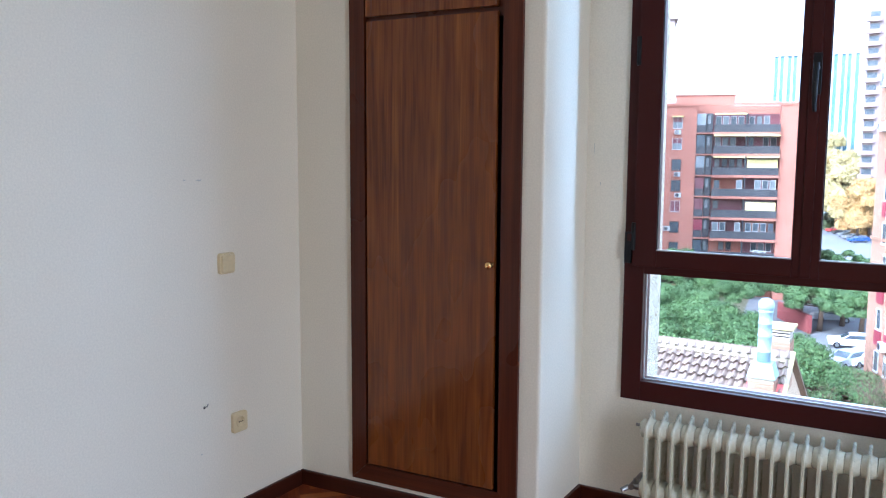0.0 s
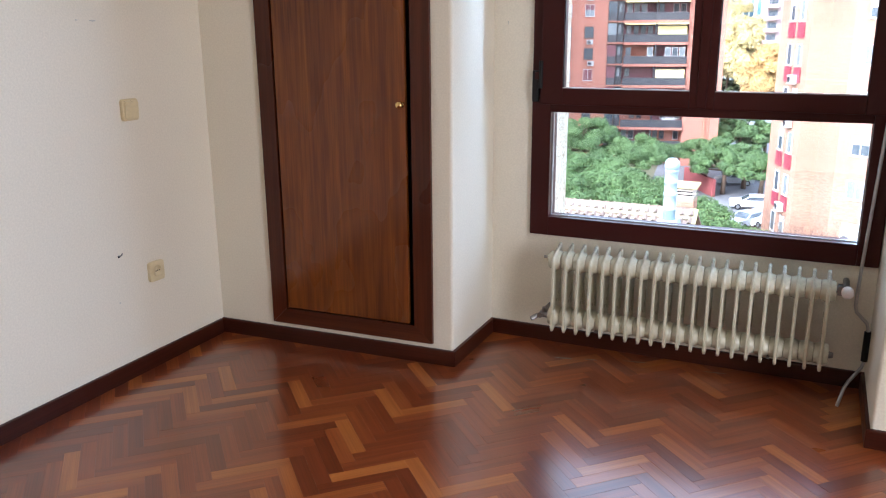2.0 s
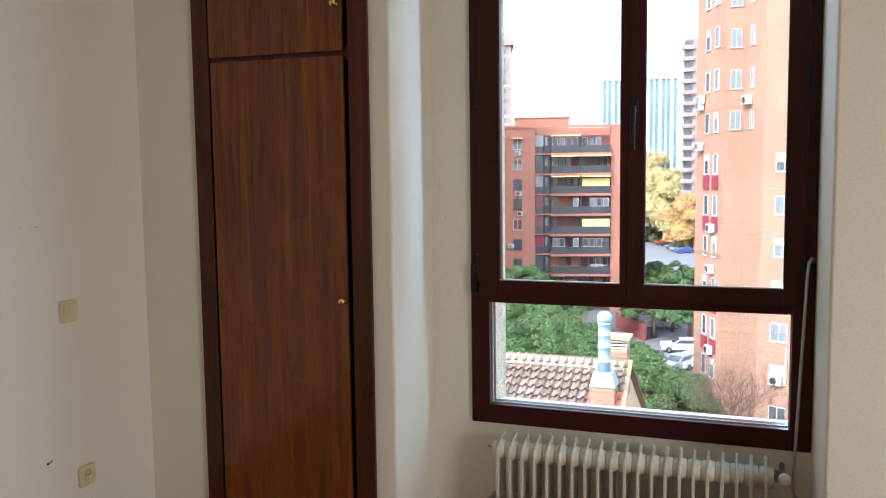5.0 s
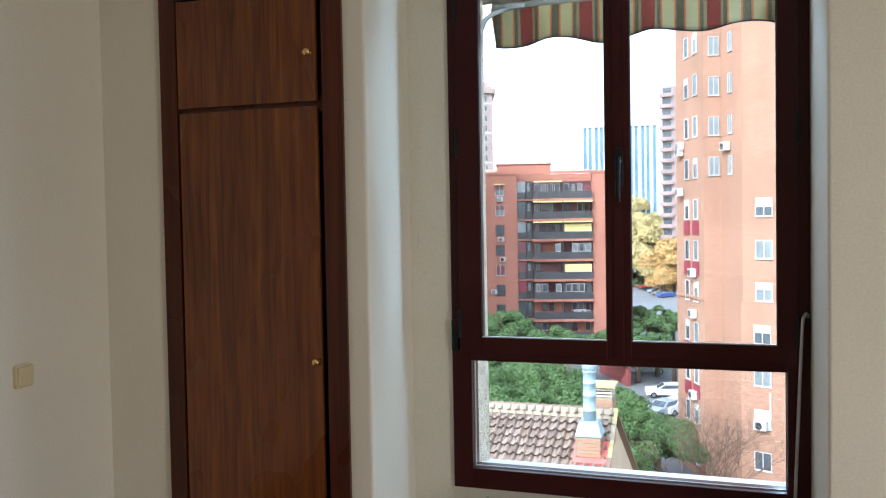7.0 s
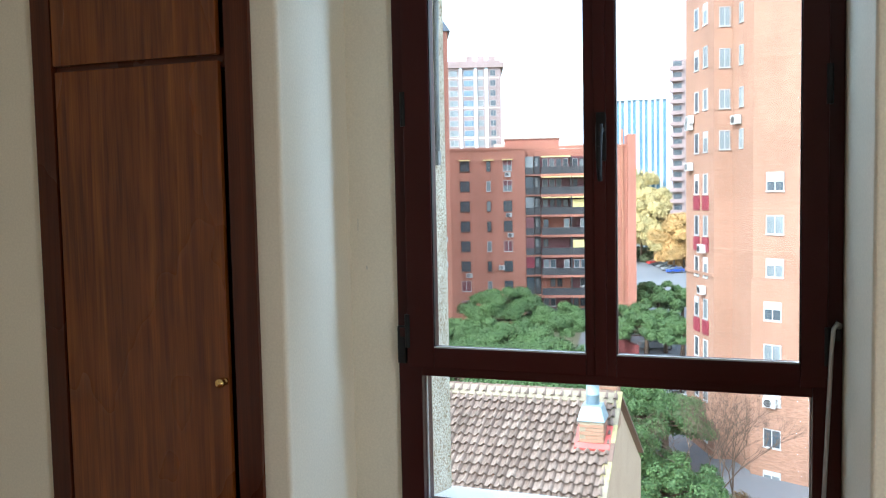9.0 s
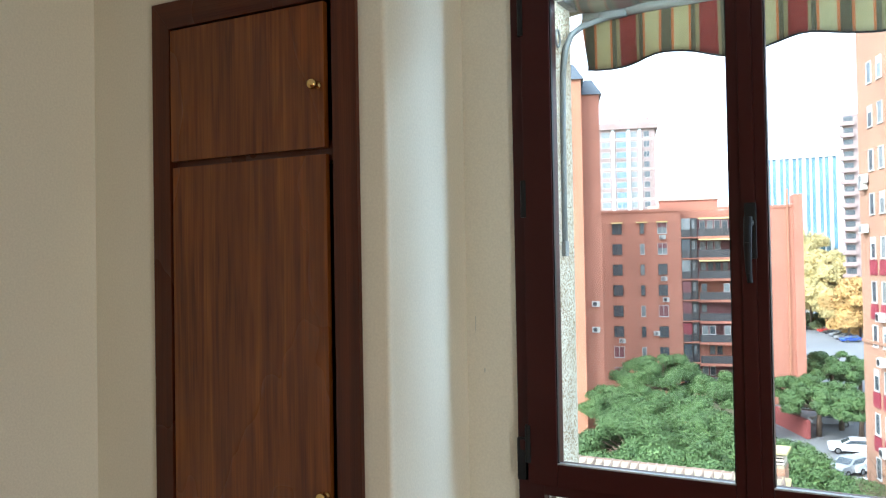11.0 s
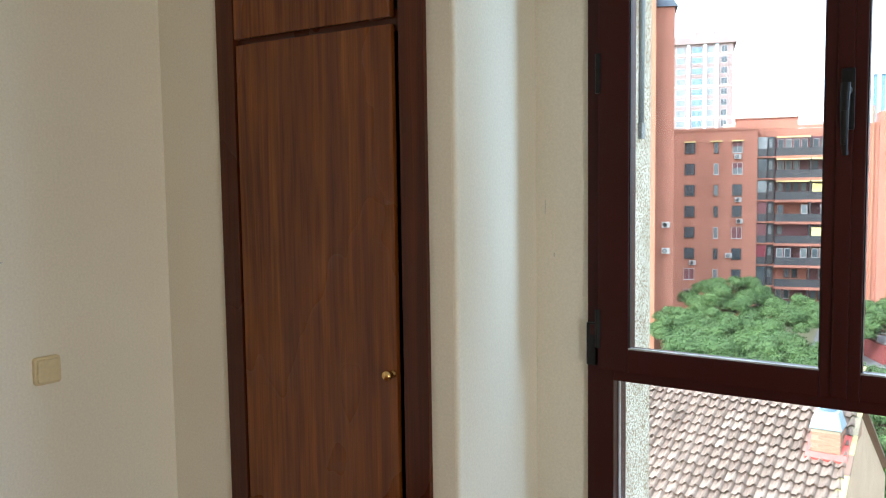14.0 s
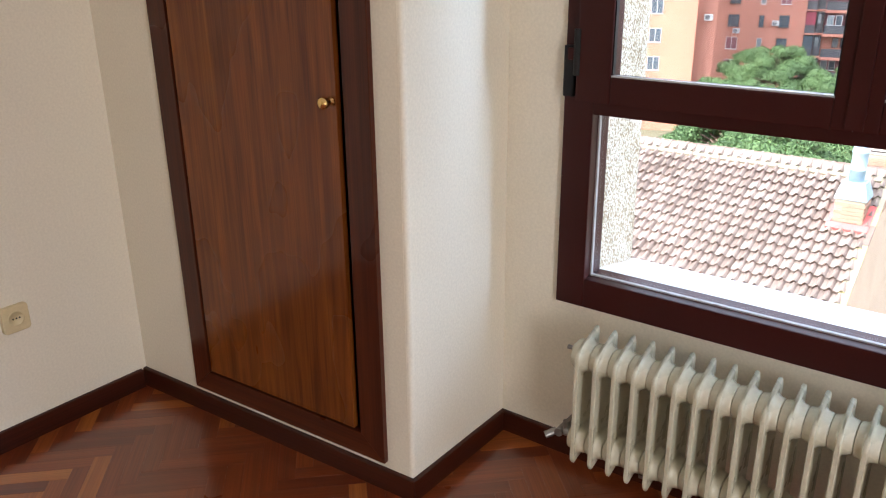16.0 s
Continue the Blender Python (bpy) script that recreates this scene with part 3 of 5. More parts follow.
for sx0, sx1, gx0, gx1 in ((1.346, 1.978, 1.437, 1.934), (1.982, 2.606, 2.026, 2.537)):
    sash = part("casement", box(sx0, gx0, YS, 2.64, 1.036, 2.545, 0.004), FRAME, win)
    part("stile", box(gx1, sx1, YS, 2.64, 1.036, 2.545, 0.004), FRAME, sash)
    part("rail", box(gx0, gx1, YS + 0.001, 2.64, 1.036, 1.102, 0.004), FRAME, sash)
    part("rail", box(gx0, gx1, YS + 0.001, 2.64, 2.472, 2.545, 0.004), FRAME, sash)
    part("pane", box(gx0 - 0.006, gx1 + 0.006, 2.606, 2.612, 1.096, 2.478), GLASS, sash, "clear casement pane").visible_shadow = False
    # bottom bead in the pale colour that carries the reflected sky line
    part("gasket", box(gx0, gx1, 2.588, 2.604, 1.102, 1.106), GASKET_GLINT, sash)
    part("gasket", box(gx0, gx0 + 0.003, 2.590, 2.604, 1.106, 2.472), BLACK, sash)
    part("gasket", box(gx1 - 0.003, gx1, 2.590, 2.604, 1.106, 2.472), BLACK, sash)
part("cover_strip", box(1.962, 1.998, YS - 0.007, YS + 0.003, 1.040, 2.54, 0.003), FRAME, win)


def hinge(x, z0, z1, w=0.018):
    bm = bmesh.new()
    add_tube(bm, (x, YF - 0.018, z0), (x, YF - 0.018, z1), 0.009, seg=14)
    add_box(bm, x - w, x + w, YF - 0.020, YF + 0.002, z0 + 0.004, z1 - 0.004, 0.002)
    return bm


for x in (1.346, 2.606):
    for z in (1.155, 1.880, 2.423):
        part("hinge", hinge(x, z - 0.055, z + 0.055, 0.010), BLACK, win, "black hinge")
part("corner_cover", box(1.308, 1.336, YF - 0.016, YF + 0.002, 1.045, 1.17, 0.005), BLACK, win, "black plastic hinge cover")
part("corner_cover", box(1.320, 1.344, YF - 0.020, YF - 0.002, 1.135, 1.165, 0.004), FRAME, win)
hb = part("handle_base", box(1.972, 2.002, YS - 0.019, YS - 0.006, 1.690, 1.835, 0.006), BLACK, win, "black lever handle")
bm = bmesh.new()
add_tube(bm, (1.987, YS - 0.016, 1.782), (1.987, YS - 0.050, 1.782), 0.010, seg=14)
add_tube(bm, (1.987, YS - 0.050, 1.796), (1.987, YS - 0.062, 1.730), 0.011, 0.010, 12)
add_tube(bm, (1.987, YS - 0.062, 1.732), (1.987, YS - 0.054, 1.655), 0.010, 0.008, 12)
add_tube(bm, (1.987, YS - 0.054, 1.657), (1.987, YS - 0.040, 1.632), 0.008, 0.007, 12)
part("lever", bm, BLACK, hb)

# ---- radiator: 21 cast-iron sections ----
PITCH, NSEC, RX, RY = 0.051, 21, 1.466, 2.487
RZ0, RZ1 = 0.116, 0.470
rad = empty("radiator", pose(RX, RY, 0), "cream enamelled cast-iron radiator with twenty-one sections, below the window", "radiator")


def section():
    bm = bmesh.new()
    d, t = 0.058, 0.0040
    # blade: deeper outline with chamfered shoulders, thin sheet with a thicker rim
    out = [(-d, RZ0 + 0.012), (-d * 0.86, RZ0 - 0.002), (d * 0.30, RZ0 + 0.020), (d, RZ0 + 0.034), (d, RZ1 - 0.010), (d * 0.90, RZ1 + 0.006), (-d * 0.30, RZ1 - 0.018), (-d * 0.92, RZ1 - 0.034), (-d, RZ1 - 0.055)]
    inn = [(y * 0.80, (z - 0.284) * 0.93 + 0.284) for y, z in out]
    for s in (-1, 1):
        rim = [bm.verts.new((s * t, y, z)) for y, z in out]
        mid = [bm.verts.new((s * 0.0064, y * 0.93, (z - 0.284) * 0.975 + 0.284)) for y, z in out]
        web = [bm.verts.new((s * 0.0040, y, z)) for y, z in inn]
        n = len(out)
        for k in range(n):
            j = (k + 1) % n
            for p, q in ((rim, mid), (mid, web)):
                f = (p[k], p[j], q[j], q[k])
                bm.faces.new(f if s > 0 else f[::-1])
        bm.faces.new(web if s > 0 else web[::-1])
        if s < 0:
            first = rim
        else:
            for k in range(n):
                j = (k + 1) % n
                bm.faces.new((first[k], first[j], rim[j], rim[k]))
    # hubs that join the sections, swelling towards the blade
    for z in (RZ0 + 0.052, RZ1 - 0.058):
        for s in (-1, 1):
            seq = [(0.003, 0.054, 0.047), (0.007, 0.048, 0.042), (0.013, 0.0445, 0.039), (0.021, 0.043, 0.0375), (0.0243, 0.0415, 0.0362), (0.0252, 0.038, 0.033)]
            rings = [[bm.verts.new((s * x, ry * math.cos(k * math.tau / 20), z + rz * math.sin(k * math.tau / 20))) for k in range(20)] for x, ry, rz in seq]
            for u, v in zip(rings, rings[1:]):
                for k in range(20):
                    bm.faces.new((u[k], u[(k + 1) % 20], v[(k + 1) % 20], v[k]))
            bm.faces.new(rings[-1])
    bmesh.ops.recalc_face_normals(bm, faces=bm.faces)
    return bm


sec = part("section", section(), ENAMEL, rad, "", False)
me = sec.data
for p in me.polygons:
    p.use_smooth = len(p.vertices) == 4 and p.area < 0.0012
for k in range(1, NSEC):
    again(sec, pose(k * PITCH, 0, 0))
xe = (NSEC - 1) * PITCH
part("bleed_plug", tube((-0.026, 0, RZ1 - 0.05), (-0.036, 0, RZ1 - 0.05), 0.018, 0.015), ENAMEL, rad)
part("air_vent", tube((-0.036, 0, RZ1 - 0.05), (-0.054, 0, RZ1 - 0.05), 0.006), STEEL, rad, "small steel air vent")
part("end_plug", tube((xe + 0.026, 0, RZ0 + 0.05), (xe + 0.042, 0, RZ0 + 0.05), 0.014, 0.010), STEEL, rad, "dark steel plug")
bm = tube((-0.026, 0, RZ0 + 0.05), (-0.062, 0, RZ0 + 0.05), 0.013)
add_tube(bm, (-0.062, -0.02, RZ0 + 0.05), (-0.062, 0.13, RZ0 + 0.05), 0.012)
add_tube(bm, (-0.075, -0.004, RZ0 + 0.045), (-0.098, -0.026, RZ0 + 0.032), 0.010)
add_tube(bm, (-0.05, 0, RZ0 + 0.05), (-0.05, 0, RZ0 + 0.082), 0.008)
part("return_valve", bm, STEEL, rad, "tarnished steel return valve")
bm = tube((xe + 0.026, 0, RZ1 - 0.05), (xe + 0.060, 0, RZ1 - 0.05), 0.013)
add_tube(bm, (xe + 0.060, 0.0, RZ1 - 0.05), (xe + 0.060, 0.132, RZ1 - 0.05), 0.011)
add_box(bm, xe + 0.030, xe + 0.050, -0.018, 0.018, RZ1 - 0.068, RZ1 - 0.032, 0.003)
part("supply_valve", bm, STEEL, rad, "dark steel supply valve")
part("valve_knob", lathe([(0.012, 0), (0.019, 0.004), (0.021, 0.012), (0.021, 0.030), (0.016, 0.036), (0.004, 0.038)], 16), WHITE, rad, "white plastic valve knob", True, pose(xe + 0.062, -0.008, RZ1 - 0.05, 90, 0, 0))
for x in (3.5, 16.5):
    part("wall_bracket", box(x * PITCH - 0.006, x * PITCH + 0.006, 0.02, YW - RY, RZ1 - 0.096, RZ1 - 0.084), STEEL, rad)
    part("foot_bracket", box(x * PITCH - 0.006, x * PITCH + 0.006, -0.02, YW - RY, RZ0 + 0.006, RZ0 + 0.016), STEEL, rad)

# ---- awning crank hung beside the window ----
crank = empty("awning_crank", pose(2.625, 2.585, 1.20), "bent grey steel awning crank hanging on the window frame", "awning crank")
rod = [(0.010, 0.016, 0.0), (0.012, 0.004, 0.016), (0.004, -0.006, 0.022), (-0.006, -0.012, 0.006), (-0.010, -0.012, -0.04), (-0.036, -0.010, -0.700), (-0.040, -0.008, -0.86), (-0.034, -0.008, -0.885), (0.006, -0.010, -0.925), (0.012, -0.012, -0.945), (0.012, -0.016, -1.075), (0.004, -0.028, -1.095), (-0.038, -0.105, -1.128), (-0.050, -0.135, -1.142), (-0.068, -0.185, -1.193)]
part("rod", sweep(rod, 0.0062), ZINC, crank, smooth=True)
part("grip", sweep([(0.0125, -0.012, -0.955), (0.0125, -0.014, -1.0), (0.0125, -0.0158, -1.07)], 0.0125), BLACK, crank, "black plastic grip")
part("clip", box(-0.004, 0.016, 0.006, 0.022, -0.030, 0.004, 0.002), BLACK, crank)


# ---- switch, socket, wall marks ----
def soft_plate(w, h, y0, y1, r):
    """A plate with well-rounded corners and a soft front edge."""
    bm = box(-w, w, y0, y1, -h, h)
    bmesh.ops.bevel(bm, geom=[e for e in bm.edges if abs(e.verts[0].co.y - e.verts[1].co.y) > 0.001], offset=r, segments=5, profile=0.5, affect="EDGES")
    bmesh.ops.bevel(bm, geom=[e for e in bm.edges if all(abs(v.co.y - y0) < 1e-5 for v in e.verts)], offset=0.0035, segments=3, profile=0.5, affect="EDGES")
    return bm


def plate(name, m, label):
    e = empty(name, m, label, "light switch" if name == "light_switch" else "power socket")
    part("plate", soft_plate(0.040, 0.041, -0.014, 0.0, 0.011), IVORY, e)
    return e


sw = plate("light_switch", pose(0, 1.692, 1.049, 0, 0, 90), "square ivory plastic light switch on the wall")
# dark plate draws the shadow line round the rocker
part("rocker_gap", soft_plate(0.0345, 0.0355, -0.0146, -0.010, 0.008), HOLE_SHADE, sw)
part("rocker", soft_plate(0.0335, 0.0345, -0.022, -0.012, 0.008), IVORY, sw, "", False, pose(0, 0, 0, 3, 0, 0))
so = plate("power_socket", pose(0, 1.742, 0.397, 0, 0, 90), "square ivory plastic power socket on the wall")
bm = lathe([(0.0240, 0), (0.0240, 0.002), (0.0205, 0.0025), (0.0200, 0.0005)], 24)
part("ring", bm, IVORY, so, "", True, pose(0, -0.014, 0.002, 90, 0, 0))
# flat dark discs; the holes' depth is only shade in their colour
for dx in (-0.0095, 0, 0.0095):
    part("contact_hole", lathe([(0.0026, 0), (0.0026, 0.0012)], 10), HOLE_SHADE, so, "", False, pose(dx, -0.0146, 0.002, 90, 0, 0))


def scuff(name, m, w, h, mt, label, seed):
    """A thin irregular chip or smear on a wall."""
    g = random.Random(seed)
    bm = bmesh.new()
    ring = []
    for k in range(14):
        a = k * math.tau / 14
        r = g.uniform(0.5, 1.0)
        ring.append(bm.verts.new((w * r * math.cos(a), -0.0008, h * r * math.sin(a))))
    mid = bm.verts.new((0, -0.0014, 0))
    for k in range(14):
        bm.faces.new((ring[k], ring[(k + 1) % 14], mid))
    ob = tagged(part(name, bm, mt), label, "wall mark")
    ob.matrix_basis = m


SCUFF = plain("greyed_scuff", (0.50, 0.49, 0.44), (0.66, 0.64, 0.58), 60, 0.8)
scuff("paint_scuff", pose(0, 1.571, 1.374, 0, 0, 90), 0.020, 0.004, SCUFF, "faint grey scuff on the cream wall", 1)
scuff("paint_scuff", pose(0, 1.50, 1.376, 0, 0, 90), 0.008, 0.003, SCUFF, "faint grey scuff on the cream wall", 2)
scuff("paint_scuff", pose(0, 1.545, 0.32, 0, 0, 90), 0.006, 0.004, SCUFF, "faint grey scuff on the cream wall", 3)
scuff("paint_chip", pose(1.19, YW, 1.36), 0.003, 0.012, SCUFF, "small brown chip on the wall beside the window", 4)
scuff("paint_chip", pose(1.16, YW, 1.50), 0.002, 0.03, SCUFF, "thin crack on the wall beside the window", 5)
DUST = plain("grey_dust", (0.16, 0.13, 0.11), (0.30, 0.26, 0.23), 60, 0.9)
for k, (x, y, w, h) in enumerate(((1.52, 2.44, 0.05, 0.010), (1.63, 2.47, 0.035, 0.008), (1.80, 2.52, 0.07, 0.006), (2.12, 2.54, 0.06, 0.006))):
    scuff("floor_scuff", pose(x, y, 0.0012, -90, 0, 8), w, h, DUST, "grey dusty scuff on the parquet under the radiator", 11 + k)
plug = empty("wall_plug", pose(0, 1.566, 0.504, 0, 0, 90), "dark bent screw in a wall plug", "screw")
# dark disc coloured as the shaded inside of the plug hole
part("hole", lathe([(0.0055, 0), (0.005, 0.001)], 12), HOLE_SHADE, plug, "", False, pose(0, 0, -0.004, 90, 0, 0))
part("screw", sweep([(0, 0, -0.002), (0.001, -0.014, 0.002), (0.002, -0.018, 0.012)], 0.0022, 8), STEEL, plug)

# ---- awning over the window, outside ----
awn = empty("awning", pose(1.40, 3.0, 2.53), "rolled-up striped canvas awning with a scalloped valance, over the window", "awning")
bm = bmesh.new()
NX, NZ = 110, 8
AW = 1.62
grid = []
for i in range(NX + 1):
    x = -0.012 + AW * i / NX
    bot = -0.188 + 0.030 * (0.5 - 0.5 * math.cos(math.tau * (x - 0.08) / 0.40)) + 0.006 * math.sin(x * 9)
    col = []
    for j in range(NZ + 1):
        s = j / NZ
        col.append(bm.verts.new((x + (0.004 - 0.022 * (1 - s)) * (i == 0) , 0.046 + 0.010 * math.sin(x * 17) * s + 0.006 * math.sin(x * 41 + 2) * s, 0.0 + (bot) * s)))
    grid.append(col)
for i in range(NX):
    for j in range(NZ):
        bm.faces.new((grid[i][j], grid[i + 1][j], grid[i + 1][j + 1], grid[i][j + 1]))
val = part("valance", bm, STRIPES, awn, "striped cream, red and olive canvas valance", True)
sol = val.modifiers.new("thick", "SOLIDIFY")
sol.thickness = 0.0016
hem = []
for i in range(0, NX + 1, 2):
    x = -0.010 + AW * i / NX
    hem.append((x, 0.046 + 0.010 * math.sin(x * 17) + 0.006 * math.sin(x * 41 + 2), -0.188 + 0.030 * (0.5 - 0.5 * math.cos(math.tau * (x - 0.08) / 0.40)) + 0.006 * math.sin(x * 9)))
part("hem", sweep(hem, 0.0035, 6), BLACK, val, "dark piped hem")
part("front_bar", sweep([(-0.02, 0.046, 0.006), (0.8, 0.046, 0.006), (1.62, 0.046, 0.006)], 0.018, 14), BARGREY, awn, "", True)
bm = bmesh.new()
rings = []
for i in range(61):
    x = -0.085 + 1.75 * i / 60
    r = 0.055 + 0.003 * math.sin(x * 23) + 0.002 * math.sin(x * 57) + 0.004 * abs(math.sin(x * 11.7))
    rings.append([bm.verts.new((x, 0.030 + r * math.cos(k * math.tau / 24), 0.070 + r * math.sin(k * math.tau / 24))) for k in range(24)])
for u, v in zip(rings, rings[1:]):
    for k in range(24):
        bm.faces.new((u[k], u[(k + 1) % 24], v[(k + 1) % 24], v[k]))
bm.faces.new(rings[0][::-1])
bm.faces.new(rings[-1])
part("canvas_roll", bm, ROLLED, awn, "rolled striped canvas with shade greyed into its colour", True)
part("roller_end", lathe([(0.03, 0), (0.055, 0.006), (0.055, 0.02), (0.02, 0.026)], 20), STEEL, awn, "", False, pose(-0.086, 0.03, 0.070, 0, -90, 0))
arm = [(-0.050, -0.100, -0.78), (-0.048, -0.100, -0.40), (-0.046, -0.095, -0.22), (-0.042, -0.080, -0.13), (-0.030, -0.050, -0.075), (-0.005, -0.010, -0.040), (0.040, 0.034, -0.014), (0.080, 0.046, -0.006), (0.130, 0.046, 0.002)]
part("arm", sweep(arm, 0.0105, 12), TUBE, awn, "bent grey tubular arm", True)
part("arm_clamp", box(0.035, 0.135, 0.028, 0.064, -0.016, 0.012, 0.005), TUBE, awn)
part("arm_pivot", box(-0.064, -0.040, -0.115, -0.085, -0.82, -0.77, 0.004), TUBE, awn)
part("gear_ring", sweep([(-0.052, -0.12 + 0.018 * math.cos(a * math.tau / 14), -0.10 + 0.028 * math.sin(a * math.tau / 14)) for a in range(15)], 0.004, 8), STEEL, awn)
part("gear_box", box(-0.062, -0.030, -0.12, 0.03, 0.02, 0.12, 0.006), STEEL, awn)

# ---- outdoors ----
GZ = -17.0
EYE = (2.34, 0.0, 1.55)


def polar(az, d, z=GZ):
    return Vector((EYE[0] + d * math.sin(radians(az)), EYE[1] + d * math.cos(radians(az)), z))


def height(el, d):
    return EYE[2] + d * math.tan(radians(el))


bm = bmesh.new()
S = 2500
NG = 24
gv = [[bm.verts.new((-S + 2 * S * i / NG, -S + 2 * S * j / NG, GZ)) for j in range(NG + 1)] for i in range(NG + 1)]
for i in range(NG):
    for j in range(NG):
        bm.faces.new((gv[i][j], gv[i + 1][j], gv[i + 1][j + 1], gv[i][j + 1]))
setting("ground", bm, GRASS, "rough grassy and bare ground between the blocks", "ground")
bm = bmesh.new()
pa, pb = polar(-2.6, 40), polar(-5.2, 320)
dv = (pb - pa).normalized()
nv = Vector((dv.y, -dv.x, 0))
ln = (pb - pa).length
q = [pa - nv * 9, pa + nv * 16, pa + nv * 16 + dv * ln, pa - nv * 14 + dv * ln]
lo = [bm.verts.new(v + Vector((0, 0, 0.02))) for v in q]
hi = [bm.verts.new(v + Vector((0, 0, 0.06))) for v in q]
bm.faces.new(hi)
for k in range(4):
    bm.faces.new((lo[k], lo[(k + 1) % 4], hi[(k + 1) % 4], hi[k]))
bmesh.ops.recalc_face_normals(bm, faces=bm.faces)
setting("road", bm, ASPHALT, "grey asphalt street with parked cars", "road")


class Facade:
    """A straight facade between two bearings; u runs along it, y into the building."""

    def __init__(self, name, a, b, top, label, category="apartment block", z0=GZ, host=None):
        self.a, self.b = a, b
        self.e = (b - a).to_2d().normalized()
        self.length = (b - a).to_2d().length
        ang = math.degrees(math.atan2(self.e.y, self.e.x))
        here = pose(a.x, a.y, z0, 0, 0, ang)
        self.thing = host.thing if host else empty(name, here, label, category)
        self.m = host.here.inverted() @ here if host else Matrix()
        self.here = here
        self.z0, self.top = z0, top
        self.meshes = {}

    def u(self, az):
        d = Vector((math.sin(radians(az)), math.cos(radians(az))))
        p = Vector(EYE[:2]) - self.a.to_2d()
        # a + u e = eye + t d
        det = self.e.x * -d.y + d.x * self.e.y
        return (p.x * -d.y + d.x * p.y) / det

    def block(self, name, u0, u1, y0, y1, z0, z1, mt, label="", bevel=0.0):
        return part(name, box(u0, u1, y0, y1, z0 - self.z0, z1 - self.z0, bevel), mt, self.thing, label, at=self.m)

    def window(self, u, z, w, h, frame=WFRAME, pane=WINDARK, y=0.0, shut=0.0, shut_mt=None, split=1):
        key = (round(w, 2), round(h, 2), frame.name, split)
        if key not in self.meshes:
            bm = bmesh.new()
            t = 0.05
            add_box(bm, -w / 2, -w / 2 + t, -0.07, 0.02, 0, h)
            add_box(bm, w / 2 - t, w / 2, -0.07, 0.02, 0, h)
            add_box(bm, -w / 2 + t, w / 2 - t, -0.07, 0.02, 0, t)
            add_box(bm, -w / 2 + t, w / 2 - t, -0.07, 0.02, h - t, h)
            for k in range(1, split + 1):
                x = -w / 2 + w * k / (split + 1)
                add_box(bm, x - 0.03, x + 0.03, -0.065, 0.02, t, h - t)
            add_box(bm, -w / 2 - 0.03, w / 2 + 0.03, -0.10, 0.02, -0.05, 0)
            self.meshes[key] = mesh_of("window", bm, frame)
        m = pose(u, y, z - self.z0)
        wd = new("window", self.meshes[key])
        wd.parent, wd.matrix_basis = self.thing, self.m @ m
        pk = ("pane", round(w, 2), round(h, 2), pane.name)
        if pk not in self.meshes:
            self.meshes[pk] = mesh_of("pane", box(-w / 2 + 0.07, w / 2 - 0.07, -0.03, 0.01, 0.07, h - 0.07), pane)
        p = new("pane", self.meshes[pk])
        p.parent = wd
        if shut > 0:
            s = part("blind", box(-w / 2 + 0.07, w / 2 - 0.07, -0.05, -0.031, h - 0.07 - (h - 0.14) * shut, h - 0.07), shut_mt or WFRAME, wd)
        return wd

    def cooler(self, u, z, y=0.0):
        if "ac" not in self.meshes:
            self.meshes["ac"] = mesh_of("air_conditioner", box(-0.42, 0.42, -0.42, -0.06, 0, 0.60, 0.03), WFRAME)
            bm = lathe([(0.24, 0), (0.24, 0.02), (0.20, 0.02), (0.19, 0.0)], 16)
            self.meshes["fan"] = mesh_of("fan_grille", bm, RAIL)
        a = new("air_conditioner", self.meshes["ac"])
        a.parent, a.matrix_basis = self.thing, self.m @ pose(u, y, z - self.z0)
        f = new("fan_grille", self.meshes["fan"])
        f.parent, f.matrix_basis = a, pose(-0.1, -0.42, 0.3, 90, 0, 0)


rng = random.Random(7)

# -- red brick block facing the window
DA = 113.0
A = Facade("brick_apartment_block", polar(-21.5, DA), polar(-6.05, DA), 8.3, "long red brick apartment block with glazed balconies")
uL, uR = 0.0, A.length
ROOF = 8.25
ub0, ub1, ub2 = A.u(-12.52), A.u(-10.42), A.u(-8.36)
us0, us1 = A.u(-13.6), A.u(-12.52)
A.block("wall", uL, us0, 0, 14, GZ, ROOF, BRICK_A)
A.block("wall", ub2, uR - 1.1, 0, 14, GZ, ROOF, BRICK_A)
A.block("wall", us0, ub2, 2.0, 14, GZ, ROOF, BRICK_A)
A.block("parapet", uL, uR - 1.1, -0.12, 0.3, ROOF - 0.05, ROOF + 0.30, BRICK_A)
A.block("pier", uR - 1.1, uR, -0.5, 3.0, GZ, ROOF + 1.6, BRICK_A, "red brick pier rising past the roof")
A.block("downpipe", uR - 1.9, uR - 1.65, -0.25, 0.02, GZ + 3, ROOF + 2.3, BRICK_T, "orange flue pipe")
pu0, pu1 = A.u(-15.0), A.u(-11.15)
A.block("penthouse", pu0, pu1, 3.0, 11, ROOF, ROOF + 1.55, BRICK_A, "brick stair head on the roof")
A.block("penthouse_cap", pu0 - 0.2, pu1 + 0.2, 2.8, 11.2, ROOF + 1.55, ROOF + 1.75, CONC)
for du, w, h in ((-1.6, 1.6, 1.0), (2.4, 0.5, 2.3), (5.0, 1.4, 2.2), (8.5, 2.2, 0.9), (10.5, 0.6, 0.7), (12.4, 0.6, 0.7)):
    A.block("roof_vent", pu0 + du, pu0 + du + w, 4, 5, ROOF, ROOF + h, CONC)
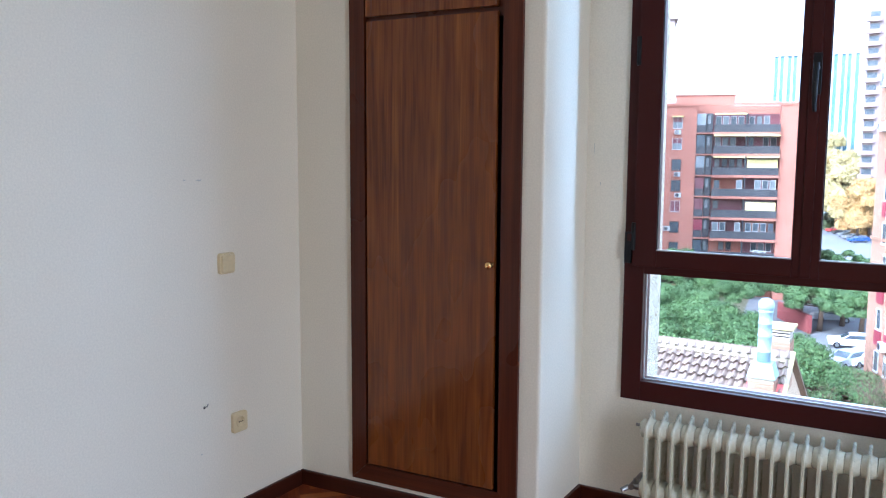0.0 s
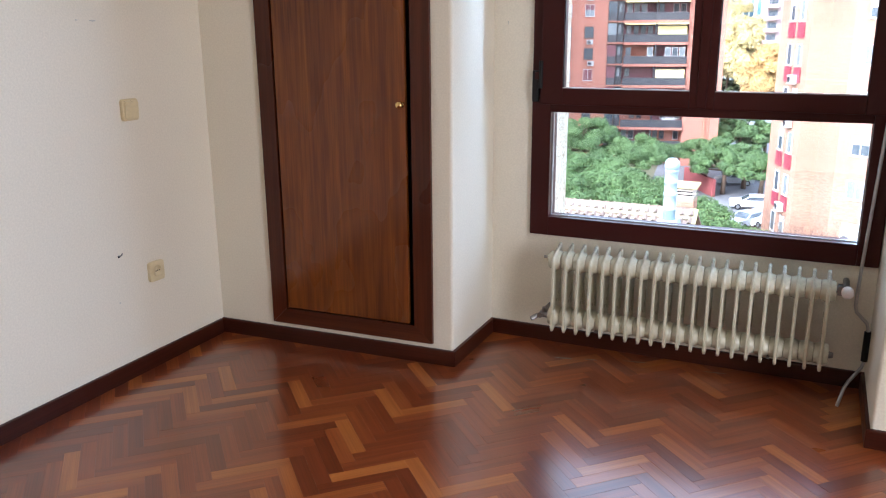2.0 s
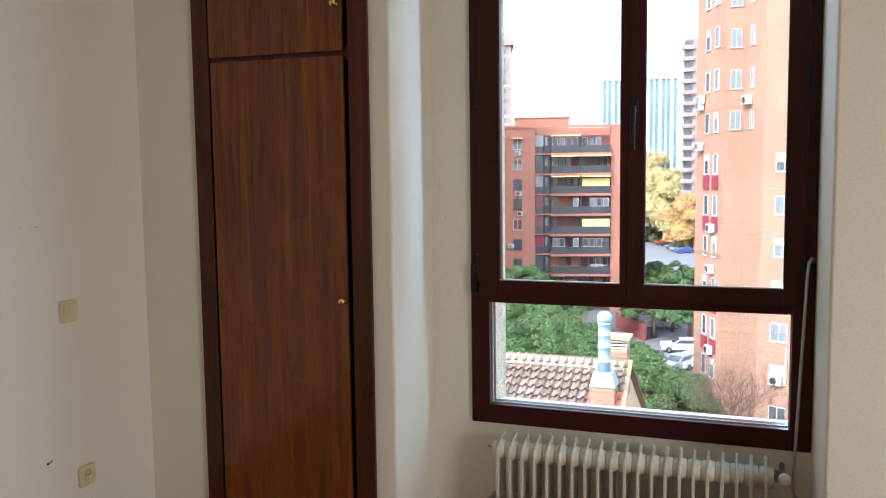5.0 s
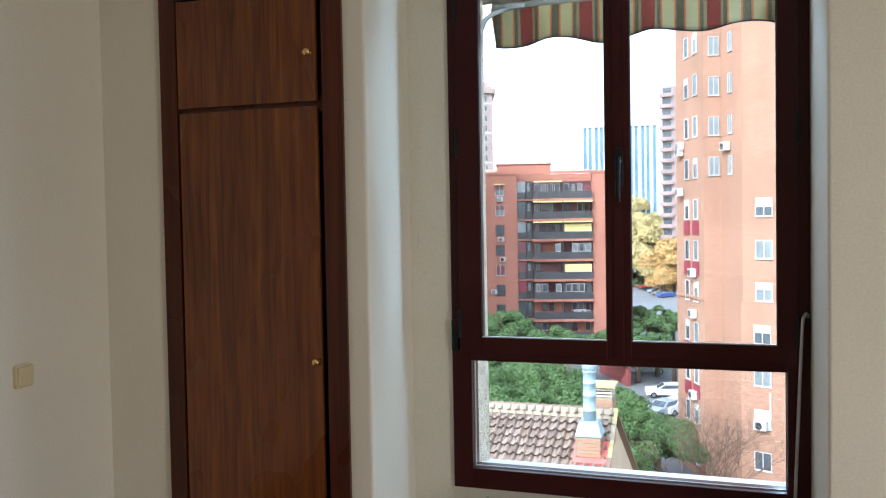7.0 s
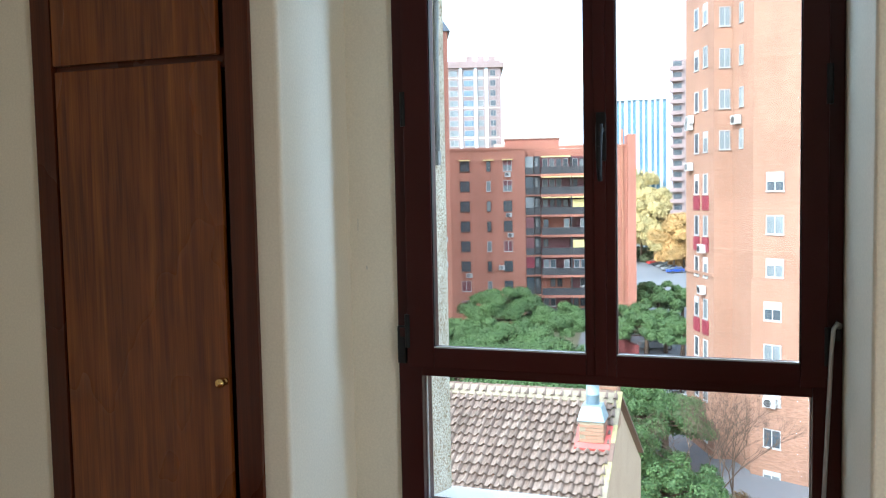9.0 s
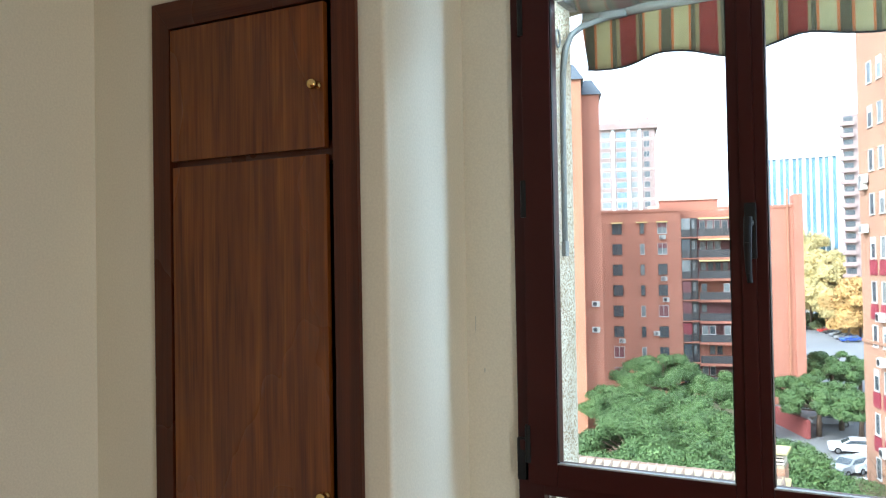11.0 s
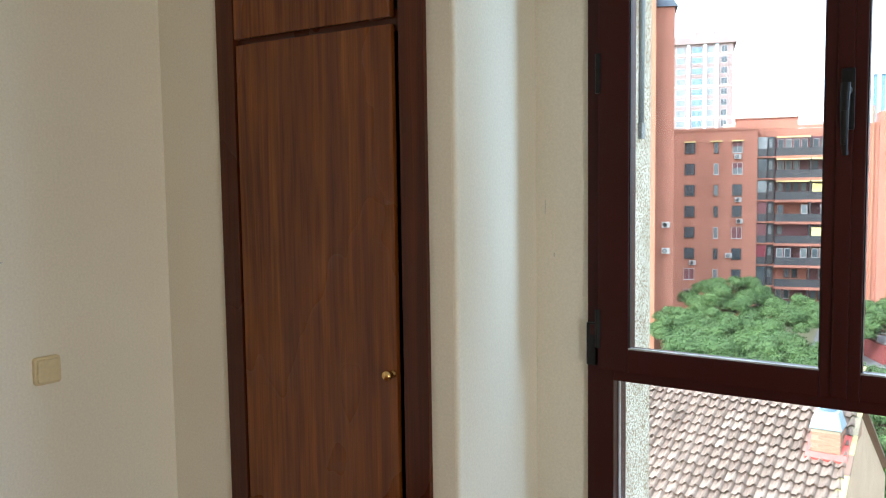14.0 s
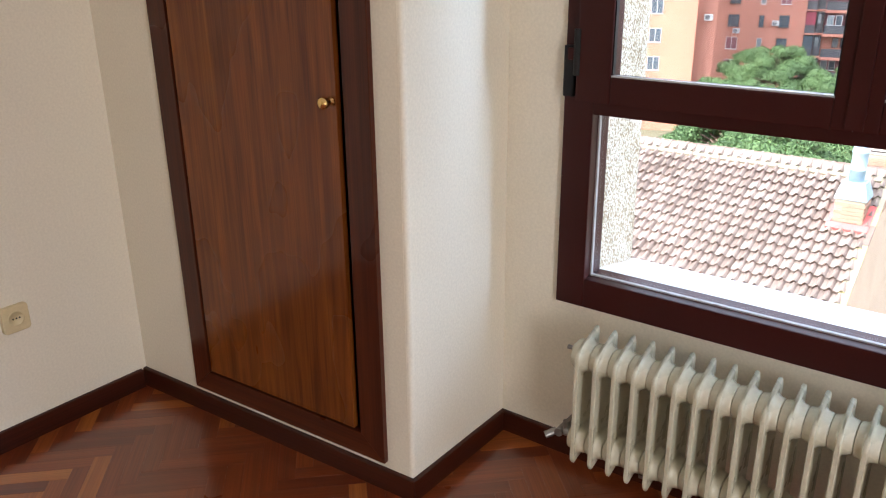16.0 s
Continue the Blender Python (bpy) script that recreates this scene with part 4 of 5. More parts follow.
for k in range(8):
    zc = 6.05 - 2.76 * k
    for az, w, sp in ((-17.82, 1.35, 1), (-16.15, 0.62, 0), (-14.82, 1.25, 1), (-19.6, 1.3, 1)):
        r = rng.random()
        A.window(A.u(az), zc - 0.75, w, 1.5 if w > 1 else 1.45, BROWNFR if r < 0.5 else WFRAME, WINMID if r > 0.45 else WINDARK, shut=(0, 0, 0.45, 1.0)[int(r * 4)] if w > 1 else 0, shut_mt=SHUTTER, split=sp)
    if k == 0:
        for az in (-17.82, -16.15, -14.82):
            u = A.u(az)
            A.block("sun_blind", u - 0.75, u + 0.75, -0.55, 0, zc + 0.72, zc + 0.86, YELLOW)
    # glazed strip and dark return
    a0, a1 = us0 + 0.05, us0 + (us1 - us0) * 0.55
    A.block("glazing", a0, a1, 0.25, 2.0, zc - 0.35, zc + 1.15, (WINMID, WINDARK, WINMID, SHUTTER, SHUTTER, REDPANEL, WINDARK, WINDARK)[k], "glazed gallery bay")
    A.block("balcony_panel", a0, a1, 0.15, 2.0, zc - 1.30, zc - 0.35, RAIL)
    A.block("gallery_return", us0 + (us1 - us0) * 0.58, us1 - 0.05, 0.8, 2.0, zc - 1.3, zc + 1.2, RAIL)
    A.block("gallery_return_pane", us0 + (us1 - us0) * 0.66, us1 - 0.35, 0.7, 0.85, zc - 0.2, zc + 0.9, WINMID)
    A.block("slab", us0, us1, 0.1, 2.0, zc - 1.50, zc - 1.30, BRICK_A)
    # balconies
    A.block("slab", ub0, ub2, -0.6, 2.0, zc - 1.62, zc - 1.28, BRICK_A, "brick-faced balcony slab")
    for b0, b1, side in ((ub0, ub1, 0), (ub1, ub2, 1)):
        A.block("balcony_panel", b0 + 0.06, b1 - 0.06, -0.55, -0.48, zc - 1.28, zc - 0.30, RAIL, "dark balcony panel")
        A.block("balcony_back", b0, b1, 1.6, 1.95, zc - 1.28, zc + 1.14, BRICK_A if rng.random() < 0.5 else SHUTTER)
        n = 4
        for j in range(n):
            if rng.random() < 0.75:
                w = (b1 - b0 - 0.4) / n
                x = b0 + 0.2 + w * (j + 0.5)
                A.window(x, zc - 0.3, w * 0.8, 1.15, WFRAME if rng.random() < 0.5 else BROWNFR, WINMID if rng.random() < 0.5 else WINDARK, y=1.55 if k not in (3, 5) else -0.35, split=0)
        if (k, side) in ((0, 0), (1, 0), (1, 1), (2, 1), (2, 0)):
            A.block("sun_blind", b0 + 0.1, b1 - 0.1, -1.3 if (k, side) != (2, 0) else -0.7, -0.5, zc + 0.95, zc + 1.12, YELLOW, "yellow canvas sun blind")
        if (k, side) in ((2, 1), (4, 1)):
            A.block("side_blind", b0 + 0.2, b1 - 0.2, -0.5, -0.46, zc - 0.3, zc + 0.75, YELLOW, "yellow canvas sun blind")
    A.block("party_wall", ub1 - 0.08, ub1 + 0.08, -0.55, 2.0, zc - 1.28, zc + 1.14, RAIL)
for az, k in ((-14.8, 0), (-14.75, 2), (-14.65, 3), (-15.3, 5), (-17.6, 5)):
    A.cooler(A.u(az), 6.05 - 2.76 * k - (1.55 if az != -15.3 else 0.5))
A.cooler(A.u(-9.5), 6.05 - 2.76 * 6 - 0.6, 0)
A.cooler(A.u(-9.1), 6.05 - 2.76 * 6 - 0.6, 0)

# -- orange brick tower end with a slate mansard, nearer
DT = 88.0
T = Facade("brick_tower", polar(-24.5, DT), polar(-20.05, DT), 20.0, "tall orange brick tower with a slate mansard roof")
ztop = height(12.6, DT)
T.block("wall", -8, T.length, 0, 15, GZ, ztop, BRICK_T)
T.block("wall", T.length, T.u(-18.75), 2.5, 14, GZ, ztop - 1.2, BRICK_A, "red brick return wall")
for u0, u1, y0, za in ((-8, T.length + 0.3, -0.3, ztop), (T.length - 0.5, T.u(-18.55), 2.2, ztop - 1.2)):
    bm = box(u0, u1, y0, 14.5, za - GZ, za - GZ + 1.9)
    for v in bm.verts:
        if v.co.z > za - GZ + 1:
            v.co.x += -1.0 if v.co.x > (u0 + u1) / 2 else 1.0
            v.co.y += 1.6 if v.co.y < 5 else -1
    part("mansard", bm, SLATE, T.thing, "dark slate mansard roof")
for k in range(9):
    z = height(-6.2, DT) - 2.8 * k + 2.8 * 1
    if z > GZ + 1:
        T.window(T.u(-22.6), z, 1.2, 1.4, WFRAME, WINDARK, split=1)
for zz in (-6.0, -3.2):
    T.cooler(T.length + 1.2, zz, 2.5)

# -- far towers
DB = 240.0
B = Facade("residential_tower", polar(-20.5, DB), polar(-15.2, DB), 40, "tall pale brick residential tower far off")
zt = height(9.5, DB)
B.block("wall", 0, B.length, 0, 18, GZ, zt, BRICK_B)
B.block("crown", -0.5, B.length + 0.9, -0.8, 19, zt - 2.0, zt - 0.6, BRICK_B)
for uu in (0.55, 0.7, 0.85):
    B.block("roof_box", B.length * uu, B.length * uu + 2, 2, 8, zt, zt + 1.6, BRICK_B)
for az in (-18.0, -16.95, -16.2):
    B.block("white_strip", B.u(az) - 0.45, B.u(az) + 0.45, -0.35, 0.05, GZ + 2, zt - 1.0, OFFWHITE, "white vertical strip")
for k in range(15):
    z = zt - 4.4 - 2.9 * k
    B.block("storey_band", B.u(-18.9), B.u(-15.3), -0.15, 0.05, z - 0.7, z - 0.3, CONC if k % 3 == 0 else BRICK_B)
    for az, w, mt in ((-18.5, 2.4, WINMID), (-17.45, 2.8, BAYGLASS), (-16.6, 1.6, WINMID), (-15.75, 1.6, WINDARK)):
        B.window(B.u(az), z, w, 1.7, WFRAME, mt, y=-0.05, split=1 if w > 1.3 else 0)
DO = 300.0
O = Facade("office_block", polar(-9.0, DO), polar(-3.95, DO), 35, "blue glass office block with white vertical fins", "office block")
zt = height(6.45, DO)
O.block("curtain_wall", 0, O.length, 0, 20, GZ, zt, OFFBLUE)
O.block("roof_edge", -0.2, O.length + 0.2, -0.9, 20, zt, zt + 0.8, OFFWHITE)
NF = 13
for k in range(NF + 1):
    u = O.length * k / NF
    O.block("fin", u - (0.3 if k % 2 else 0.55), u + (0.3 if k % 2 else 0.55), -0.5, 0, GZ, zt, OFFWHITE)
DC = 225.0
C = Facade("slab_tower", polar(-3.62, DC), polar(-1.8, DC), 35, "tall pale brick slab with stepped balconies")
zt = height(9.0, DC)
C.block("wall", 0, C.length, 0, 20, GZ, zt, BRICK_B)
for k in range(19):
    z = zt - 2.9 * (k + 1)
    C.block("balcony", -0.6, 2.6, -1.2, 0.5, z, z + 1.0, BRICK_B)
    C.block("balcony_pane", 0.3, 2.4, -0.1, 0.1, z + 1.0, z + 2.4, WINDARK)

# -- pink-orange brick tower beside the street
DD = 57.0
pL, pF = polar(-2.72, DD + 7), polar(-0.95, DD + 2)
D1 = Facade("corner_tower", pL, pF, 24, "tall pale orange brick residential tower beside the street")
D1.block("wall", 0, D1.length, 0, 8, GZ, 30, BRICK_D)
pG, pH = polar(-0.95, DD + 2), polar(0.22, DD + 2.2)
D2 = Facade("tower_bay", pG, pH, 24, "", host=D1)
D2.block("wall", 0, D2.length, 0, 8, GZ, 30, BRICK_D)
pI, pJ = polar(0.22, DD + 2.2), polar(1.5, DD - 0.2)
D3 = Facade("tower_shoulder", pI, pJ, 24, "", host=D1)
D3.block("wall", 0, D3.length, 0, 8, GZ, 30, BRICK_D)
pK, pM = polar(1.5, DD - 0.2), polar(9.0, DD - 3)
D4 = Facade("tower_front", pK, pM, 24, "", host=D1)
D4.block("wall", 0, D4.length, 0, 10, GZ, 30, BRICK_D)
for f in (D1, D4):
    f.block("string_course", 0.0, f.length, -0.12, 0.05, height(-5.6, DD) - 0.1, height(-5.6, DD) + 0.1, BRICK_D)
for f in (D1, D2, D3, D4):
    for k in range(9):
        zb = height(0.8, DD) - 1.75 + 2.77 * (k - 3)
        f.block("mortar_line", 0.02, f.length - 0.02, -0.018, 0.01, zb, zb + 0.04, PALELINE, "thin pale storey line")
D4.block("plinth_step", 0.0, D4.length, -0.30, 0.05, GZ, height(-5.6, DD), BRICK_D)
for k in range(-4, 8):
    z = height(0.8, DD) - 0.75 - 2.77 * k
    if k >= 0:
        D4.window(D4.u(2.85), z + 0.1, 1.15, 1.22, WFRAME, WINMID if k % 3 else WINDARK, y=-0.0 if z > height(-5.6, DD) else -0.30, shut=(0.5, 0.0, 0.35, 0.4, 0.0, 1.0, 0.0, 0.2)[k % 8], split=1)
    z1 = height(0.72, DD + 5) - 0.75 - 2.95 * k
    for j, az in enumerate((-2.02, -1.46)):
        red = k in (0, 1, 3, 4)
        D1.window(D1.u(az), z1, 0.80, 1.45, GREYFR if k % 2 else WFRAME, WINMID if j else WINDARK, shut=0.3 if (k + j) % 3 == 0 else 0, split=0)
        if red:
            D1.block("red_panel", D1.u(az) - 0.55, D1.u(az) + 0.55, -0.09, 0.02, z1 - 1.1, z1 - 0.1, REDPANEL, "crimson panel below the window")
    if k in (-2, -1, 1, 2, 4):
        D1.cooler(D1.u(-1.55 if k > 0 else -2.35), z1 - 1.2)
    if k < 0:
        z2 = height(3.5, DD + 2) - 0.75 - 2.77 * (k + 1)
        D2.window(D2.u(-0.28), z2 + 0.2, 0.72, 1.3, GREYFR, WINMID, split=1)
        D3.window(D3.u(0.78), z2 + 0.2, 0.52, 1.3, GREYFR, WINMID, split=1)
D4.cooler(D4.u(2.8), height(-13.3, DD) - 0.3, -0.3)
D3.cooler(D3.u(0.62), height(4.9, DD) - 0.2)
D1.cooler(D1.u(-2.3), height(4.7, DD + 6))
D4.block("gas_pipe", D4.u(3.35) - 0.04, D4.u(3.35) + 0.04, -0.42, -0.28, height(-13.2, DD), height(-11.2, DD), WFRAME)


# ---- tiled roof below the window ----
RIDGE_Y, RIDGE_Z, VERGE = 16.0, -2.31, 0.33
PITCHA = radians(30)
NEAR, FAR_E = 8.6, 21.0
roof = empty("tiled_roof", pose(0, RIDGE_Y, RIDGE_Z), "weathered clay tile roof of a lower house, lichen at the verge", "roof")
WESTEND = -13.0
bm = bmesh.new()
run = RIDGE_Y - NEAR
drop = run * math.tan(PITCHA)
run2 = 4.6
drop2 = run2 * math.tan(PITCHA)
prof = [(-run, -drop), (0, 0), (run2, -drop2), (run2 - 0.4, -drop2 - 3), (run2 - 0.4, GZ - RIDGE_Z), (-run + 0.3, GZ - RIDGE_Z), (-run + 0.3, -drop - 0.3)]
for x0, x1, dz in ((WESTEND, VERGE - 0.06, -0.06),):
    a = [bm.verts.new((x0, y, z + dz)) for y, z in prof]
    b = [bm.verts.new((x1, y, z + dz)) for y, z in prof]
    for k in range(len(prof)):
        j = (k + 1) % len(prof)
        bm.faces.new((a[k], a[j], b[j], b[k]))
    bm.faces.new(a[::-1])
    bm.faces.new(b)
bmesh.ops.recalc_face_normals(bm, faces=bm.faces)
part("house_wall", bm, RENDERED, roof, "ochre rendered gable wall")
TW, TL = 0.175, 0.235
cols = int((VERGE - WESTEND) / TW)
rows = int(run / math.cos(PITCHA) / TL) + 1


def tile_mesh():
    """One S-shaped roof tile: pan, then roll, thick at its lower lip."""
    bm = bmesh.new()
    cs = []
    for k in range(9):
        s = k / 8
        x = -0.012 + s * (TW + 0.016)
        z = 0.012 * math.cos(s * math.pi * 2 * 0.55) * (s < 0.45) + (0.075 * math.sin((s - 0.42) / 0.58 * math.pi) if s >= 0.42 else 0)
        cs.append((x, z))
    top = [bm.verts.new((x, TL + 0.05, z + 0.004)) for x, z in cs]
    low = [bm.verts.new((x, 0, z + 0.072)) for x, z in cs]
    lip = [bm.verts.new((x, 0, z + 0.072)) for x, z in cs]
    und = [bm.verts.new((x, 0.012, z + 0.050)) for x, z in cs]
    back = [bm.verts.new((x, 0.10, z + 0.036)) for x, z in cs]
    for k in range(8):
        bm.faces.new((low[k], low[k + 1], top[k + 1], top[k]))
        bm.faces.new((und[k], und[k + 1], lip[k + 1], lip[k]))
        bm.faces.new((back[k], back[k + 1], und[k + 1], und[k]))
    return bm


tm = mesh_of("tile", tile_mesh(), plain("tile_clay_varied", (0.155, 0.115, 0.090), (0.34, 0.262, 0.215), 2.2, 0.9, fine=30), True)


def tone_tiles(mat_, source):
    n, l = mat_.node_tree.nodes, mat_.node_tree.links
    b = n["Principled BSDF"]
    old = b.inputs["Base Color"].links[0].from_socket
    rnd = n.new("ShaderNodeObjectInfo").outputs["Random"] if source == "object" else n.new("ShaderNodeNewGeometry").outputs["Random Per Island"]
    tone = ramp_node(n, l, rnd, [(0.0, (0.75, 0.72, 0.70)), (0.5, (0.98, 0.95, 0.93)), (0.9, (1.10, 1.10, 1.10)), (1.0, (1.22, 1.24, 1.24))])
    l.new(mix_node(n, l, 1.0, old, tone.outputs["Color"], "MULTIPLY"), b.inputs["Base Color"])


tone_tiles(tm.materials[0], "object")
tilt = Matrix.Rotation(PITCHA, 4, "X")
rest_v, rest_f = [], []
tv = [v.co.copy() for v in tm.vertices]
tf = [tuple(p.vertices) for p in tm.polygons]
count = 0
spots = []
for c in range(cols):
    for r in range(rows):
        u = VERGE - (c + 1) * TW
        s = run / math.cos(PITCHA) - (r + 1) * TL
        spots.append((c + abs(r - 10) * 0.5 + r * 0.1, c, r))
spots.sort()
for i, (_, c, r) in enumerate(spots):
    x = VERGE - (c + 1) * TW
    s = (r + 1) * TL
    m = Matrix.Translation((x + rng.uniform(-0.006, 0.006), -s * math.cos(PITCHA), -s * math.sin(PITCHA) + 0.01)) @ Matrix.Rotation(PITCHA + rng.uniform(-0.012, 0.012), 4, "X") @ Matrix.Rotation(rng.uniform(-0.012, 0.012), 4, "Z")
    if i < 300:
        o = new("tile", tm)
        o.parent, o.matrix_basis = roof, m
    else:
        k0 = len(rest_v)
        rest_v.extend((m @ v)[:] for v in tv)
        rest_f.extend(tuple(k0 + q for q in f) for f in tf)
rm = bpy.data.meshes.new("tile_field")
rm.from_pydata(rest_v, [], rest_f)
rest_mat = plain("tile_clay_field", (0.155, 0.115, 0.090), (0.34, 0.262, 0.215), 2.2, 0.9, fine=30)
tone_tiles(rest_mat, "island")
rm.materials.append(rest_mat)
rm.polygons.foreach_set("use_smooth", [True] * len(rm.polygons))
field = new("tile_field", rm)
field.parent = roof
tagged(field, "", "", kind="stuff")
# ridge and verge
for k in range(int((VERGE - WESTEND) / 0.42)):
    bm = bmesh.new()
    x0 = VERGE - 0.42 * (k + 1)
    pr = [(-0.13, -0.035), (-0.09, 0.035), (0, 0.075), (0.09, 0.035), (0.13, -0.035)]
    a = [bm.verts.new((x0, y, z + 0.02)) for y, z in pr]
    b = [bm.verts.new((x0 + 0.45, y * 0.9, z * 0.9 + 0.02)) for y, z in pr]
    for q in range(4):
        bm.faces.new((a[q], b[q], b[q + 1], a[q + 1]))
    bm.faces.new(a)
    bm.faces.new(b[::-1])
    part("ridge_tile", bm, TILE, roof)
part("mortar_band", box(WESTEND, VERGE - 0.02, -0.30, -0.02, 0.02, 0.095, 0.01), LICHEN, roof, "lichened mortar band", False, tilt)
part("ridge_mortar", box(WESTEND, VERGE, -0.20, 0.20, -0.10, 0.0), LICHEN, roof)
for k in range(20):
    s = 0.45 * k
    bm = box(-0.10, 0.06, 0, 0.45, 0.0, 0.055, 0.015)
    part("verge_tile", bm, (YLICHEN, LICHEN, YLICHEN, TILE)[k % 4] if k < 16 else TILE, roof, "", False, Matrix.Translation((VERGE + 0.01, -(s + 0.45) * math.cos(PITCHA), -(s + 0.45) * math.sin(PITCHA) + 0.045)) @ tilt)
    if s < run2 / math.cos(PITCHA) - 0.4:
        part("verge_tile", box(-0.10, 0.03, 0, 0.45, 0.0, 0.05, 0.015), TILE, roof, "", False, Matrix.Translation((VERGE + 0.01, s * math.cos(PITCHA), -s * math.sin(PITCHA) + 0.02)) @ Matrix.Rotation(-PITCHA, 4, "X"))

# flue with its brick base, and the brick chimney behind
flue = empty("flue", pose(-0.02, 14.95, RIDGE_Z - (RIDGE_Y - 14.95) * math.tan(PITCHA) - 0.12), "galvanised flue pipe with round cowl on a brick base", "chimney")


def brick_stack(parent, w, d, h, z0=0.0):
    part("core", box(-w / 2 + 0.012, w / 2 - 0.012, -d / 2 + 0.012, d / 2 - 0.012, z0 - 0.6, z0 + h), LICHEN, parent)
    bl, bh, bt = 0.24, 0.06, 0.11
    me_b = mesh_of("brick", box(-bl / 2 + 0.005, bl / 2 - 0.005, -bt / 2, bt / 2, 0.005, bh, 0.004), BRICK_CH)
    nrow = int(h / 0.068)
    for k in range(nrow):
        z = z0 + k * 0.068
        off = 0.12 if k % 2 else 0.0
        for face in range(2):
            L = w if face == 0 else d
            x = -L / 2 + off
            while x < L / 2 - 0.05:
                cx = min(x + bl / 2, L / 2 - bl / 2)
                o = new("brick", me_b)
                o.parent = parent
                o.matrix_basis = pose(cx, -d / 2 + bt / 2, z) if face == 0 else pose(w / 2 - bt / 2 + 0.003, cx, z, 0, 0, 90)
                x += bl


brick_stack(flue, 0.46, 0.46, 0.52)
part("flashing", box(-0.30, 0.34, -0.36, 0.25, -0.02, 0.05, 0.02), REDSEAL, flue, "red sealant flashing", False, Matrix.Translation((0, 0, 0.20)) @ tilt)
bm = box(-0.25, 0.25, -0.25, 0.25, 0.52, 0.80, 0.02)
for v in bm.verts:
    if v.co.z > 0.7:
        v.co.x *= 0.72
        v.co.y *= 0.72
part("hood", bm, FLUE, flue, "galvanised hood")
part("pipe", lathe([(0.120, 0.78), (0.120, 0.98), (0.127, 0.985), (0.127, 1.00), (0.120, 1.005), (0.120, 1.25), (0.131, 1.26), (0.131, 1.30), (0.120, 1.31), (0.120, 1.50), (0.127, 1.505), (0.127, 1.52), (0.120, 1.525), (0.120, 1.70), (0.132, 1.71), (0.132, 1.75), (0.125, 1.76)], 20), FLUE, flue, "", True)
part("cowl", lathe([(0.10, 1.74), (0.135, 1.77), (0.145, 1.84), (0.13, 1.91), (0.08, 1.96), (0.02, 1.975)], 20), FLUE, flue, "round metal cowl", True)
stack = empty("brick_chimney", pose(0.02, 16.4, RIDGE_Z - 0.75), "square brick chimney with a stone cap behind the ridge", "chimney")
brick_stack(stack, 0.50, 0.50, 1.0)
# dark block, coloured as the shade between the vent slats
part("chimney_vent", box(-0.20, 0.20, -0.20, 0.20, 1.0, 1.20), HOLE_SHADE, stack)
for z in (1.01, 1.075, 1.14):
    part("vent_slat", box(-0.235, 0.235, -0.235, 0.235, z, z + 0.035, 0.006), CONC, stack, "pale concrete vent slat")
part("chimney_cap", box(-0.30, 0.30, -0.30, 0.30, 1.20, 1.26, 0.02), YLICHEN, stack, "stone cap yellow with lichen")


# ---- trees ----
def canopy(lobes, per, size, seed, flat=0.6):
    """Many small tufts over the lobes, as vertices and faces."""
    g = np.random.default_rng(seed)
    vs, fs = [], []
    for cx, cy, cz, rx, rz in lobes:
        n = int(per * rx * rx)
        p = g.normal(size=(n, 3))
        p /= np.linalg.norm(p, axis=1)[:, None]
        p[:, 2] = np.where(p[:, 2] < -0.35, -p[:, 2], p[:, 2])
        rad_ = g.uniform(0.72, 1.06, n)[:, None] * (1 + 0.13 * np.sin(p[:, :1] * 7 + cx) * np.cos(p[:, 1:2] * 6 + cy))
        c = p * rad_ * np.array([rx, rx, rz]) + np.array([cx, cy, cz])
        a = np.cross(p, g.normal(size=(n, 3)))
        a /= np.linalg.norm(a, axis=1)[:, None]
        a += 0.40 * g.normal(size=(n, 3))
        a /= np.linalg.norm(a, axis=1)[:, None]
        b = np.cross(p + 0.40 * g.normal(size=(n, 3)), a)
        b /= np.linalg.norm(b, axis=1)[:, None]
        s = g.uniform(0.6, 1.3, n)[:, None] * size
        k0 = len(vs)
        quad = np.stack([c - b * s * 0.5, c + a * s * 0.25 - b * s * 0.1, c + b * s * 0.55 + a * s * 0.1, c - a * s * 0.3 + b * s * 0.1], 1)
        vs.extend(map(tuple, quad.reshape(-1, 3)))
        fs.extend((k0 + 4 * i, k0 + 4 * i + 1, k0 + 4 * i + 2, k0 + 4 * i + 3) for i in range(n))
    return vs, fs


